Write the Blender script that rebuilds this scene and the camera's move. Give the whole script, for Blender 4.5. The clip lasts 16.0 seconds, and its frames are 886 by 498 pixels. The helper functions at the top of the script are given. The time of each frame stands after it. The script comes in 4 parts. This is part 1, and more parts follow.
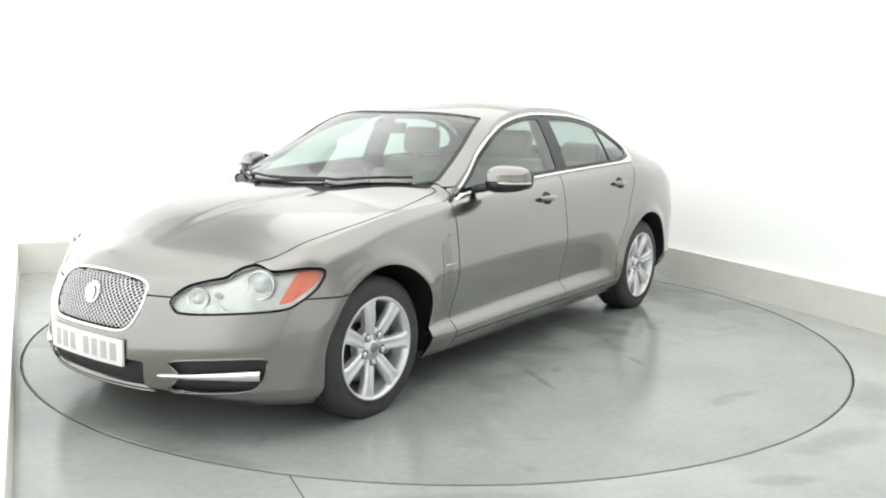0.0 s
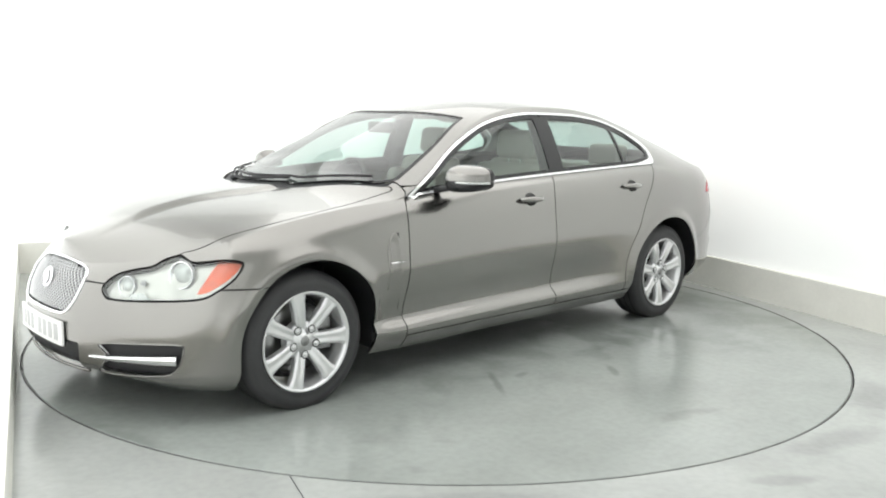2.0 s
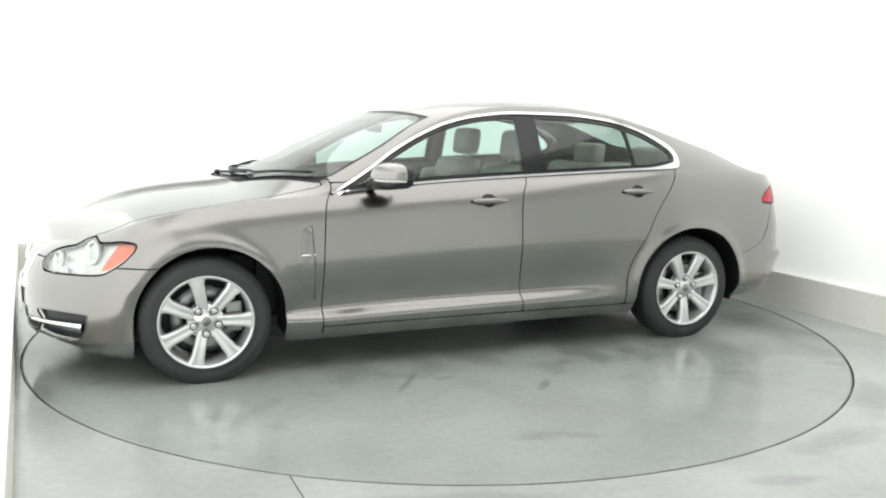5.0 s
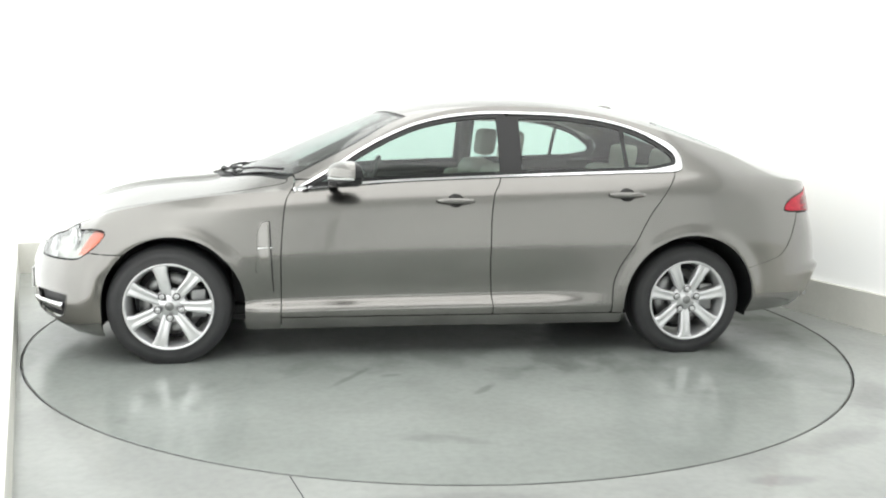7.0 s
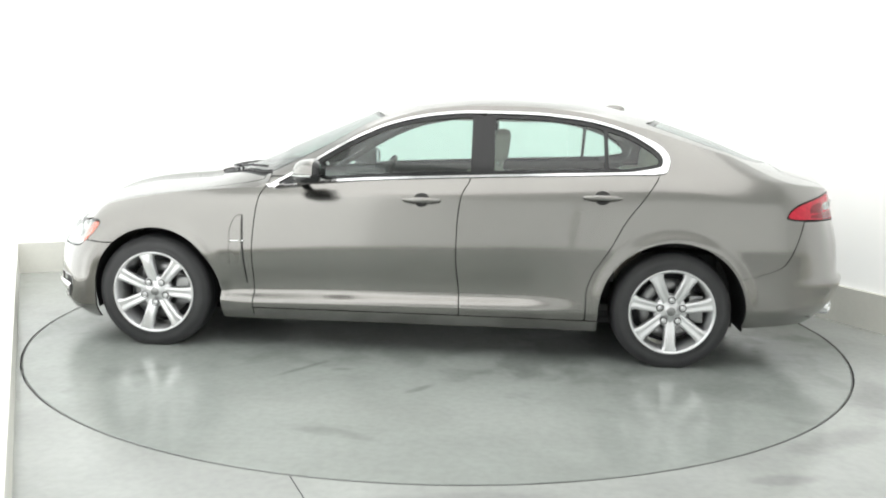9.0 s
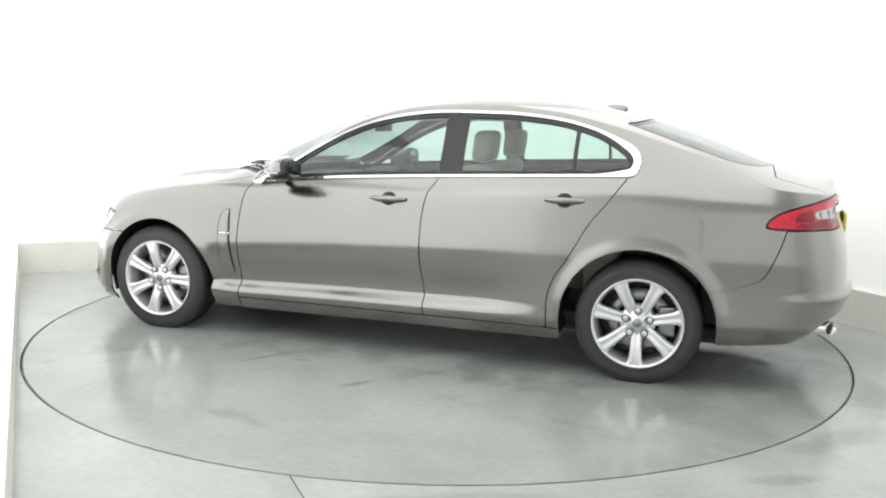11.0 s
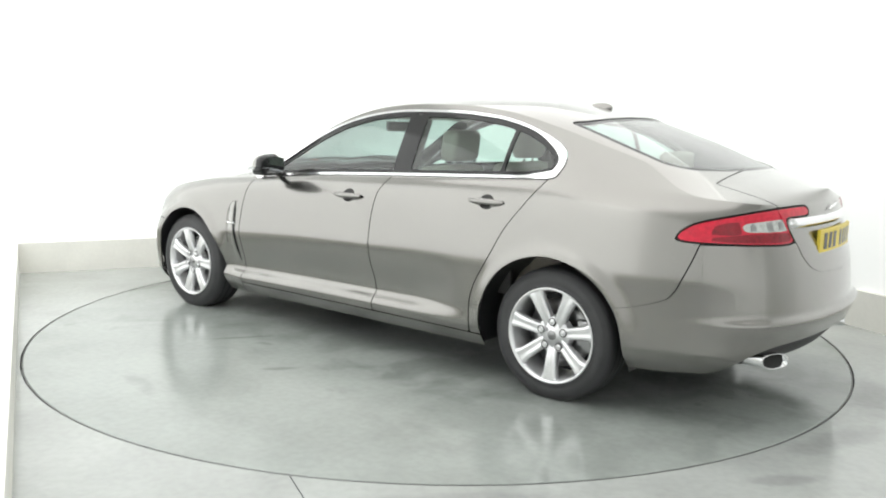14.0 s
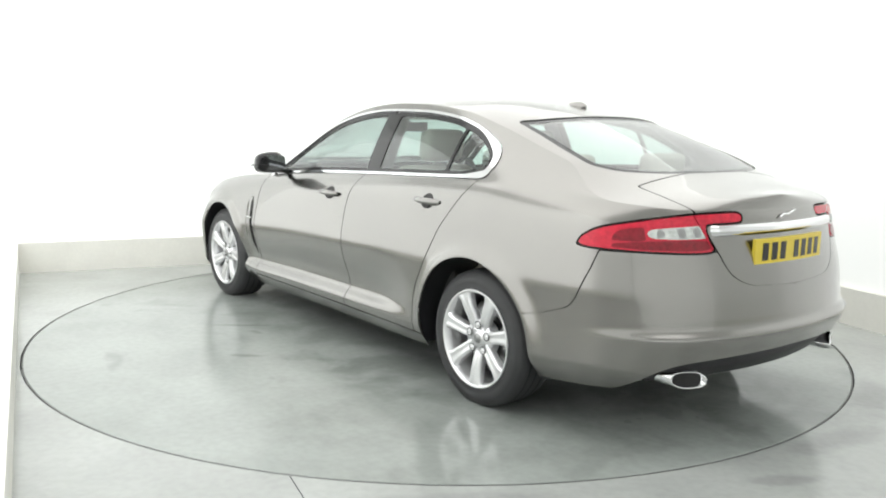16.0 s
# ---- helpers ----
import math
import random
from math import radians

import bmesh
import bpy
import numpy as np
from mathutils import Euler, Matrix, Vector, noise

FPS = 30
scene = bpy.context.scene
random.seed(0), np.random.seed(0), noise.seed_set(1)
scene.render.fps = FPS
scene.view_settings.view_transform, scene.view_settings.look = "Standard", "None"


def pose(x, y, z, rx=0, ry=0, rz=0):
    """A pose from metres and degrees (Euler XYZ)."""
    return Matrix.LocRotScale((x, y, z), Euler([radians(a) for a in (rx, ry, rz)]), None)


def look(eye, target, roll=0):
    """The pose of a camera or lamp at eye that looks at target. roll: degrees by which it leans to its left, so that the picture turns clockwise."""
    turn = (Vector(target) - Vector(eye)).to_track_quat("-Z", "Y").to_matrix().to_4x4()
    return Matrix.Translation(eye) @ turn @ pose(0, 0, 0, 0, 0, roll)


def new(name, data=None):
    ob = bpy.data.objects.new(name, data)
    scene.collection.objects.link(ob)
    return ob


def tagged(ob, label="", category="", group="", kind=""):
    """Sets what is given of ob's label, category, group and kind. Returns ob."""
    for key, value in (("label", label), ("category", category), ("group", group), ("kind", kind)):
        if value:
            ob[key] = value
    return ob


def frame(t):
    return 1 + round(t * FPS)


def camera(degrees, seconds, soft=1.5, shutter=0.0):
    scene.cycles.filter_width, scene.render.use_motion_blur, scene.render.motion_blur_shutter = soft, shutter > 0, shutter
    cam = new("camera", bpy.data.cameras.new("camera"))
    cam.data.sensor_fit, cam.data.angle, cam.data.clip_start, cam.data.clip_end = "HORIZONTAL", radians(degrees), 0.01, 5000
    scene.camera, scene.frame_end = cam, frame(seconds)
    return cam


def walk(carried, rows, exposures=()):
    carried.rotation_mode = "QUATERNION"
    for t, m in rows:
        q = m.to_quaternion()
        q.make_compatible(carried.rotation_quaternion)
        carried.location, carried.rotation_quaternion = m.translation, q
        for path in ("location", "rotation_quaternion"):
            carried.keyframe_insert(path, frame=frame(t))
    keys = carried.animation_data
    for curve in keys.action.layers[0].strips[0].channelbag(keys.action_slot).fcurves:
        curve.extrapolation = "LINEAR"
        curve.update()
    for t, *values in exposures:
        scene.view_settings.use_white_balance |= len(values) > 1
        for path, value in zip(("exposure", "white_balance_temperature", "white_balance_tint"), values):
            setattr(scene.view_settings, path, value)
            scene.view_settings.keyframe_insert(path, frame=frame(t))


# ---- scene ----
TURN = [(0, 234.2), (0.25, 233.5), (0.5, 232.55), (0.75, 231.3), (1.0, 229.9), (1.5, 226.75)]
TURN += [(0.5 * k, 226.75 - 6.827 * (0.5 * k - 1.5)) for k in range(4, 33)]

cam = camera(55.84, 16.0, soft=2.0)
EYE = Vector((0.0, -5.3563, 1.3357))
CAM_POSE = Matrix.Translation(EYE) @ Matrix((
    (0.999753699, -0.021984937, -0.003033925),
    (0.000428129, 0.155784286, -0.987791007),
    (0.022189160, 0.987546414, 0.155755328))).to_4x4()
walk(cam, [(0, CAM_POSE), (16, CAM_POSE)])

# ---- world and lamps ----
world = bpy.data.worlds.new("world")
scene.world = world
world.use_nodes = True
world.node_tree.nodes["Background"].inputs[0].default_value = (0.9, 0.95, 1.0, 1)
world.node_tree.nodes["Background"].inputs[1].default_value = 0.05
scene.view_settings.exposure = 0.0


def room(x, y, z=0.0):
    """Room plan: x along the back wall, y towards the back wall; the turntable is its origin."""
    a = radians(24.4)
    return Vector((x * math.cos(a) - y * math.sin(a), x * math.sin(a) + y * math.cos(a), z))


def softbox(name, w, h, power, at, target):
    lamp = bpy.data.lights.new(name, "AREA")
    lamp.shape, lamp.size, lamp.size_y, lamp.energy = "RECTANGLE", w, h, power
    lamp.color = (1.0, 1.0, 0.985)
    ob = new(name, lamp)
    ob.matrix_world = look(at, target)
    return ob


top_light = softbox("ceiling_softbox", 4.2, 5.6, 96, room(0.35, -0.5, 3.12), room(0.35, -0.499, 0))


# ---- materials ----
def material(name, colour, rough=0.5, metal=0.0, coat=0.0, bump=0.0, scale=20.0, vary=0.0, vary_scale=3.0, rough_vary=0.0, spec=0.5):
    m = bpy.data.materials.new(name)
    m.use_nodes = True
    nt = m.node_tree
    b = nt.nodes["Principled BSDF"]
    b.inputs["Base Color"].default_value = (*colour, 1)
    b.inputs["Roughness"].default_value = rough
    b.inputs["Metallic"].default_value = metal
    b.inputs["Coat Weight"].default_value = coat
    b.inputs["Coat Roughness"].default_value = 0.04
    b.inputs["Specular IOR Level"].default_value = spec
    if vary or bump or rough_vary:
        co = nt.nodes.new("ShaderNodeTexCoord")
        fine = nt.nodes.new("ShaderNodeTexNoise")
        fine.inputs["Scale"].default_value = scale
        fine.inputs["Detail"].default_value = 5
        nt.links.new(co.outputs["Object"], fine.inputs["Vector"])
        big = nt.nodes.new("ShaderNodeTexNoise")
        big.inputs["Scale"].default_value = vary_scale
        big.inputs["Detail"].default_value = 6
        nt.links.new(co.outputs["Object"], big.inputs["Vector"])
        if vary:
            mix = nt.nodes.new("ShaderNodeMix")
            mix.data_type, mix.blend_type = "RGBA", "MULTIPLY"
            mix.inputs["Factor"].default_value = 1.0
            mix.inputs["A"].default_value = (*colour, 1)
            ramp = nt.nodes.new("ShaderNodeMapRange")
            ramp.inputs["From Min"].default_value, ramp.inputs["From Max"].default_value = 0.3, 0.7
            ramp.inputs["To Min"].default_value, ramp.inputs["To Max"].default_value = 1 - vary, 1 + vary
            avg = nt.nodes.new("ShaderNodeMix")
            avg.inputs["Factor"].default_value = 0.35
            nt.links.new(big.outputs["Fac"], avg.inputs["A"])
            nt.links.new(fine.outputs["Fac"], avg.inputs["B"])
            nt.links.new(avg.outputs["Result"], ramp.inputs["Value"])
            nt.links.new(ramp.outputs["Result"], mix.inputs["B"])
            nt.links.new(mix.outputs["Result"], b.inputs["Base Color"])
        if rough_vary:
            rr = nt.nodes.new("ShaderNodeMapRange")
            rr.inputs["From Min"].default_value, rr.inputs["From Max"].default_value = 0.35, 0.65
            rr.inputs["To Min"].default_value, rr.inputs["To Max"].default_value = max(0, rough - rough_vary), rough + rough_vary
            nt.links.new(big.outputs["Fac"], rr.inputs["Value"])
            nt.links.new(rr.outputs["Result"], b.inputs["Roughness"])
        if bump:
            bn = nt.nodes.new("ShaderNodeBump")
            bn.inputs["Strength"].default_value = bump
            bn.inputs["Distance"].default_value = 0.002
            nt.links.new(fine.outputs["Fac"], bn.inputs["Height"])
            nt.links.new(bn.outputs["Normal"], b.inputs["Normal"])
    return m


def glass_material(name, tint, rough=0.0):
    m = bpy.data.materials.new(name)
    m.use_nodes = True
    nt = m.node_tree
    nt.nodes.remove(nt.nodes["Principled BSDF"])
    out = nt.nodes["Material Output"]
    tr = nt.nodes.new("ShaderNodeBsdfTransparent")
    tr.inputs[0].default_value = (*tint, 1)
    gl = nt.nodes.new("ShaderNodeBsdfGlossy")
    gl.inputs["Roughness"].default_value = rough
    face = nt.nodes.new("ShaderNodeLayerWeight")
    face.inputs[0].default_value = 0.5
    power = nt.nodes.new("ShaderNodeMath")
    power.operation = "POWER"
    power.inputs[1].default_value = 3.0
    fr = nt.nodes.new("ShaderNodeMapRange")
    fr.inputs["To Min"].default_value, fr.inputs["To Max"].default_value = 0.085, 1.0
    mx = nt.nodes.new("ShaderNodeMixShader")
    nt.links.new(face.outputs["Facing"], power.inputs[0])
    nt.links.new(power.outputs[0], fr.inputs["Value"])
    nt.links.new(fr.outputs[0], mx.inputs[0])
    nt.links.new(tr.outputs[0], mx.inputs[1])
    nt.links.new(gl.outputs[0], mx.inputs[2])
    nt.links.new(mx.outputs[0], out.inputs[0])
    m.surface_render_method = "BLENDED"
    return m


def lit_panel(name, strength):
    """A white wall panel that glows: backlit in view, added glow at the entry."""
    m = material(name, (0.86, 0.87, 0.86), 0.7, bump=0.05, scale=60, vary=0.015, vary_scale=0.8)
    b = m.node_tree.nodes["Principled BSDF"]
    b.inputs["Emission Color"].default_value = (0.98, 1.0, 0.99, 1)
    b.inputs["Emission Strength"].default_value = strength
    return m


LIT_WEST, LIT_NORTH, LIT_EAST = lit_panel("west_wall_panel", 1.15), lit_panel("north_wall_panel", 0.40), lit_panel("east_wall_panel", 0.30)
# Entry and south walls are out of view; glow added to light the car.
ENTRY_FILL, DIM_ENTRY = lit_panel("entry_wall_fill", 0.44), lit_panel("entry_dim_fill", 0.06)
CEIL = material("ceiling_white", (0.86, 0.86, 0.85), 0.8, vary=0.02, vary_scale=1.5)
KERB = material("kerb_cream", (0.84, 0.83, 0.775), 0.6, bump=0.1, scale=40, vary=0.05, vary_scale=4)
def floor_material(name, colour, wet_from, shift, marks=()):
    """Painted resin floor: fine mottling, drifting grey stains, thin wet patches that darken and polish it, and
    ragged marks at (x, y, length, width, turn, depth, softness); one on the disc is the car's painted shade."""
    m = bpy.data.materials.new(name)
    m.use_nodes = True
    nt = m.node_tree
    b = nt.nodes["Principled BSDF"]
    co = nt.nodes.new("ShaderNodeTexCoord")
    mp = nt.nodes.new("ShaderNodeMapping")
    mp.inputs["Location"].default_value = shift
    nt.links.new(co.outputs["Object"], mp.inputs["Vector"])

    def noise_node(scale, detail, distortion=0.0):
        n = nt.nodes.new("ShaderNodeTexNoise")
        n.inputs["Scale"].default_value, n.inputs["Detail"].default_value, n.inputs["Distortion"].default_value = scale, detail, distortion
        nt.links.new(mp.outputs[0], n.inputs["Vector"])
        return n

    def ranged(node, a, c, lo, hi):
        r = nt.nodes.new("ShaderNodeMapRange")
        r.interpolation_type = "SMOOTHSTEP"
        for k, v in zip(("From Min", "From Max", "To Min", "To Max"), (a, c, lo, hi)):
            r.inputs[k].default_value = v
        nt.links.new(node.outputs[0], r.inputs["Value"])
        return r

    def times(p, q):
        k = nt.nodes.new("ShaderNodeMath")
        k.operation = "MULTIPLY"
        nt.links.new(p.outputs[0], k.inputs[0])
        nt.links.new(q.outputs[0], k.inputs[1])
        return k
    wet = ranged(noise_node(0.75, 4, 0.6), wet_from, wet_from + 0.05, 0, 1)
    stain = ranged(noise_node(1.7, 7, 0.3), 0.35, 0.7, 1.04, 0.90)
    speck = ranged(noise_node(26, 6), 0.3, 0.75, 1.03, 0.95)
    shade = nt.nodes.new("ShaderNodeMapRange")
    shade.inputs["To Min"].default_value, shade.inputs["To Max"].default_value = 1.0, 0.80
    nt.links.new(wet.outputs[0], shade.inputs["Value"])
    mix = nt.nodes.new("ShaderNodeMix")
    mix.data_type, mix.blend_type = "RGBA", "MULTIPLY"
    mix.inputs["Factor"].default_value = 1.0
    mix.inputs["A"].default_value = (*colour, 1)
    total, gloss = times(times(stain, speck), shade), wet
    ragged = ranged(noise_node(3.2, 7, 0.5), 0.25, 0.75, -0.5, 0.5)
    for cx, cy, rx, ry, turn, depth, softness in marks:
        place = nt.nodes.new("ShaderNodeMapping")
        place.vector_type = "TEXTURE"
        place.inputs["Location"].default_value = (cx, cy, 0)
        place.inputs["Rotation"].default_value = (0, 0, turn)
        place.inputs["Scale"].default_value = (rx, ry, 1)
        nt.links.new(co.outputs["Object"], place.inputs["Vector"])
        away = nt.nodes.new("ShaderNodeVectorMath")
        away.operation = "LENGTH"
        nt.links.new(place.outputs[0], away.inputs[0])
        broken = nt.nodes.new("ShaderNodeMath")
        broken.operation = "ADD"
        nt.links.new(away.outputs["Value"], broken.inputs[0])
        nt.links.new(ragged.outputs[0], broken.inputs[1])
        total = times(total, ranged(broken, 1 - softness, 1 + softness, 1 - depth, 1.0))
        inside = ranged(broken, 1 - softness, 1 + softness, min(1, depth * 3), 0.0)
        most = nt.nodes.new("ShaderNodeMath")
        most.operation = "MAXIMUM"
        nt.links.new(gloss.outputs[0], most.inputs[0])
        nt.links.new(inside.outputs[0], most.inputs[1])
        gloss = most
    nt.links.new(total.outputs[0], mix.inputs["B"])
    nt.links.new(mix.outputs["Result"], b.inputs["Base Color"])
    rough = nt.nodes.new("ShaderNodeMapRange")
    rough.inputs["To Min"].default_value, rough.inputs["To Max"].default_value = 0.17, 0.07
    nt.links.new(gloss.outputs[0], rough.inputs["Value"])
    nt.links.new(rough.outputs[0], b.inputs["Roughness"])
    bn = nt.nodes.new("ShaderNodeBump")
    bn.inputs["Strength"].default_value, bn.inputs["Distance"].default_value = 0.035, 0.002
    nt.links.new(noise_node(30, 5).outputs[0], bn.inputs["Height"])
    nt.links.new(bn.outputs[0], b.inputs["Normal"])
    return m


FLOOR = floor_material("floor_resin", (0.455, 0.472, 0.455), 0.60, (3.1, 0.4, 0),
                       [(1.72, -1.92, 0.22, 0.08, 0.6, 0.22, 0.6), (1.36, -2.34, 0.14, 0.035, 0.2, 0.2, 0.6), (2.2, -1.35, 0.34, 0.09, 1.0, 0.2, 0.6),
                        (0.18, -2.57, 0.28, 0.05, 0.1, 0.15, 0.6)])
# The second, longest mark paints the shade under the car into the disc.
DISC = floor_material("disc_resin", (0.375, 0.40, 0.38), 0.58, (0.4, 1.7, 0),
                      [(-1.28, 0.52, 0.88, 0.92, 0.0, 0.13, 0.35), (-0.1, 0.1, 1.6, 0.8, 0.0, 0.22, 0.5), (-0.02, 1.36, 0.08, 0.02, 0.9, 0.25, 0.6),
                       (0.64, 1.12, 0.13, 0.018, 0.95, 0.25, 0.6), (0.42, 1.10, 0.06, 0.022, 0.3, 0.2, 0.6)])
GAP = material("gap_dark", (0.02, 0.02, 0.02), 0.8)
PAINT = material("greige_metallic_paint", (0.272, 0.263, 0.250), 0.25, metal=1.0, coat=1.0, bump=0.05, scale=420, vary=0.05, vary_scale=2)
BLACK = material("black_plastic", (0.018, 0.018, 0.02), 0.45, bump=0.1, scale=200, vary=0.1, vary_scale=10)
GLOSSBLACK = material("gloss_black", (0.012, 0.012, 0.013), 0.12)
RUBBER = material("tyre_rubber", (0.042, 0.042, 0.044), 0.58, bump=0.15, scale=150, vary=0.15, vary_scale=12)
CHROME = material("chrome", (0.86, 0.86, 0.87), 0.10, metal=1.0, rough_vary=0.03)
ALLOYDARK = material("dull_silver", (0.30, 0.30, 0.30), 0.35, metal=0.6, vary=0.1, vary_scale=30)
ALLOY = material("alloy_silver", (0.80, 0.80, 0.81), 0.28, metal=0.7, coat=0.4, vary=0.03, vary_scale=20)
STEEL = material("brake_steel", (0.33, 0.33, 0.33), 0.35, metal=1.0, vary=0.1, vary_scale=30)
LEATHER = material("cream_leather", (0.46, 0.43, 0.37), 0.55, bump=0.3, scale=120, vary=0.06, vary_scale=6)
DARKTRIM = material("dark_trim", (0.035, 0.034, 0.033), 0.6, bump=0.2, scale=150, vary=0.1, vary_scale=8)
LINER = material("headliner_cloth", (0.33, 0.32, 0.29), 0.9, bump=0.2, scale=300, vary=0.04, vary_scale=9)
GLASS = glass_material("window_glass", (0.70, 0.83, 0.785))
SCREENGLASS = glass_material("screen_glass", (0.62, 0.735, 0.70))
LAMPGLASS = glass_material("lamp_lens", (0.93, 0.95, 0.95))
LAMPBOWL = material("lamp_reflector", (0.66, 0.66, 0.62), 0.28, metal=0.35, bump=0.5, scale=30, vary=0.22, vary_scale=25)
AMBER = material("amber_lens", (0.88, 0.17, 0.08), 0.12, coat=0.6, bump=0.3, scale=70, vary=0.22, vary_scale=40)
DEEPRED = material("deep_red_lens", (0.24, 0.007, 0.019), 0.18, coat=0.25, spec=0.3, bump=0.5, scale=90, vary=0.35, vary_scale=60)
RED = material("red_lens", (0.60, 0.018, 0.046), 0.20, coat=0.25, spec=0.3, bump=0.35, scale=70, vary=0.22, vary_scale=45)
WHITELENS = material("clear_lens", (0.58, 0.60, 0.58), 0.15, metal=0.4, coat=0.6, bump=0.3, scale=60, vary=0.25, vary_scale=30)
YELLOW = material("yellow_plate", (0.80, 0.62, 0.06), 0.35, vary=0.04, vary_scale=20)
WHITE = material("white_plate", (0.82, 0.82, 0.80), 0.35, vary=0.03, vary_scale=20)


# ---- building tools ----
def mesh_of(name, verts, faces, mats, smooth=True, mat_index=None):
    me = bpy.data.meshes.new(name)
    me.from_pydata([tuple(map(float, v)) for v in verts], [], faces)
    for m in mats:
        me.materials.append(m)
    if mat_index is not None:
        me.polygons.foreach_set("material_index", mat_index)
    me.polygons.foreach_set("use_smooth", [smooth] * len(me.polygons))
    me.update()
    return me


def part(name, bm, mat, parent, label="", smooth=True):
    """Links a bmesh, or (verts, faces), as one mesh under a thing or a part."""
    if isinstance(bm, tuple):
        me = mesh_of(name, bm[0], bm[1], [mat], smooth)
    else:
        me = bpy.data.meshes.new(name)
        bm.to_mesh(me)
        bm.free()
        me.materials.append(mat)
        me.polygons.foreach_set("use_smooth", [smooth] * len(me.polygons))
    ob = new(name, me)
    ob.parent = parent
    if label:
        tagged(ob, label)
    return ob


def box_bm(x0, x1, y0, y1, z0, z1, bevel=0.0, seg=2):
    bm = bmesh.new()
    bmesh.ops.create_cube(bm, size=1)
    for v in bm.verts:
        v.co = Vector((x0 + (v.co.x + 0.5) * (x1 - x0), y0 + (v.co.y + 0.5) * (y1 - y0), z0 + (v.co.z + 0.5) * (z1 - z0)))
    if bevel:
        bmesh.ops.bevel(bm, geom=bm.edges[:], offset=bevel, segments=seg, profile=0.6, affect="EDGES")
    return bm


def lathe(profile, n=48, axis="y"):
    """Turns (radius, along) pairs round the axis. Returns verts, faces."""
    verts, faces = [], []
    m = len(profile)
    for i in range(n):
        a = 2 * math.pi * i / n
        for r, h in profile:
            c, s = r * math.cos(a), r * math.sin(a)
            verts.append((c, h, s) if axis == "y" else (c, s, h))
    for i in range(n):
        for j in range(m - 1):
            a, b = i * m + j, ((i + 1) % n) * m + j
            faces.append((a, a + 1, b + 1, b) if axis == "y" else (a, b, b + 1, a + 1))
    return verts, faces


def tube(path, radius, n=10, closed=False, flat=1.0):
    """A round bar along a path of points."""
    pts = [Vector(p) for p in path]
    verts, faces = [], []
    k = len(pts)
    for i, p in enumerate(pts):
        a, b = (pts[i - 1] if i or closed else p), (pts[(i + 1) % k] if i < k - 1 or closed else p)
        d = (b - a).normalized()
        side = d.cross(Vector((0, 0, 1)))
        if side.length < 1e-3:
            side = d.cross(Vector((0, 1, 0)))
        side.normalize()
        up = side.cross(d)
        for j in range(n):
            t = 2 * math.pi * j / n
            verts.append(p + side * radius * math.cos(t) + up * radius * flat * math.sin(t))
    for i in range(k if closed else k - 1):
        for j in range(n):
            a, b = i * n, ((i + 1) % k) * n
            faces.append((a + j, a + (j + 1) % n, b + (j + 1) % n, b + j))
    if not closed:
        faces.append(tuple(range(n))[::-1])
        faces.append(tuple((k - 1) * n + j for j in range(n)))
    return verts, faces


def curve(points):
    """A smooth function through (x, value) pairs (monotone cubic)."""
    pts = sorted(points)
    xs, ys = np.array([p[0] for p in pts], float), np.array([p[1] for p in pts], float)
    h, d = np.diff(xs), np.diff(ys) / np.diff(xs)
    m = np.zeros(len(xs))
    m[0], m[-1] = d[0], d[-1]
    for i in range(1, len(xs) - 1):
        if d[i - 1] * d[i] > 0:
            w1, w2 = 2 * h[i] + h[i - 1], h[i] + 2 * h[i - 1]
            m[i] = (w1 + w2) / (w1 / d[i - 1] + w2 / d[i])

    def f(x):
        x = np.clip(np.asarray(x, float), xs[0], xs[-1])
        i = np.clip(np.searchsorted(xs, x) - 1, 0, len(xs) - 2)
        t = (x - xs[i]) / h[i]
        return ((2 * t**3 - 3 * t**2 + 1) * ys[i] + (t**3 - 2 * t**2 + t) * h[i] * m[i]
                + (-2 * t**3 + 3 * t**2) * ys[i + 1] + (t**3 - t**2) * h[i] * m[i + 1])
    return f


def spline(points, n):
    """n points, evenly spaced, on a Catmull-Rom curve through the points."""
    p = np.array(points, float)
    p = np.vstack([2 * p[0] - p[1], p, 2 * p[-1] - p[-2]])
    out = []
    for i in range(1, len(p) - 2):
        for t in np.linspace(0, 1, 24, endpoint=False):
            out.append(0.5 * (2 * p[i] + (p[i + 1] - p[i - 1]) * t + (2 * p[i - 1] - 5 * p[i] + 4 * p[i + 1] - p[i + 2]) * t**2
                              + (3 * p[i] - p[i - 1] - 3 * p[i + 1] + p[i + 2]) * t**3))
    out.append(p[-2])
    out = np.array(out)
    s = np.concatenate([[0], np.cumsum(np.linalg.norm(np.diff(out, axis=0), axis=1))])
    u = np.linspace(0, s[-1], n)
    return np.stack([np.interp(u, s, out[:, k]) for k in range(out.shape[1])], 1)


def inside_poly(poly):
    """A signed distance to a closed outline in the plane: below zero inside it."""
    p = np.array(poly, float)

    def f(a, b):
        a, b = np.asarray(a, float), np.asarray(b, float)
        best = np.full(a.shape, 1e9)
        odd = np.zeros(a.shape, bool)
        for i in range(len(p)):
            (x0, y0), (x1, y1) = p[i - 1], p[i]
            dx, dy = x1 - x0, y1 - y0
            t = np.clip(((a - x0) * dx + (b - y0) * dy) / (dx * dx + dy * dy + 1e-12), 0, 1)
            best = np.minimum(best, np.hypot(a - x0 - t * dx, b - y0 - t * dy))
            if y0 != y1:
                odd ^= ((y0 > b) != (y1 > b)) & (a < x0 + (b - y0) / (y1 - y0) * dx)
        return np.where(odd, -best, best)
    return f


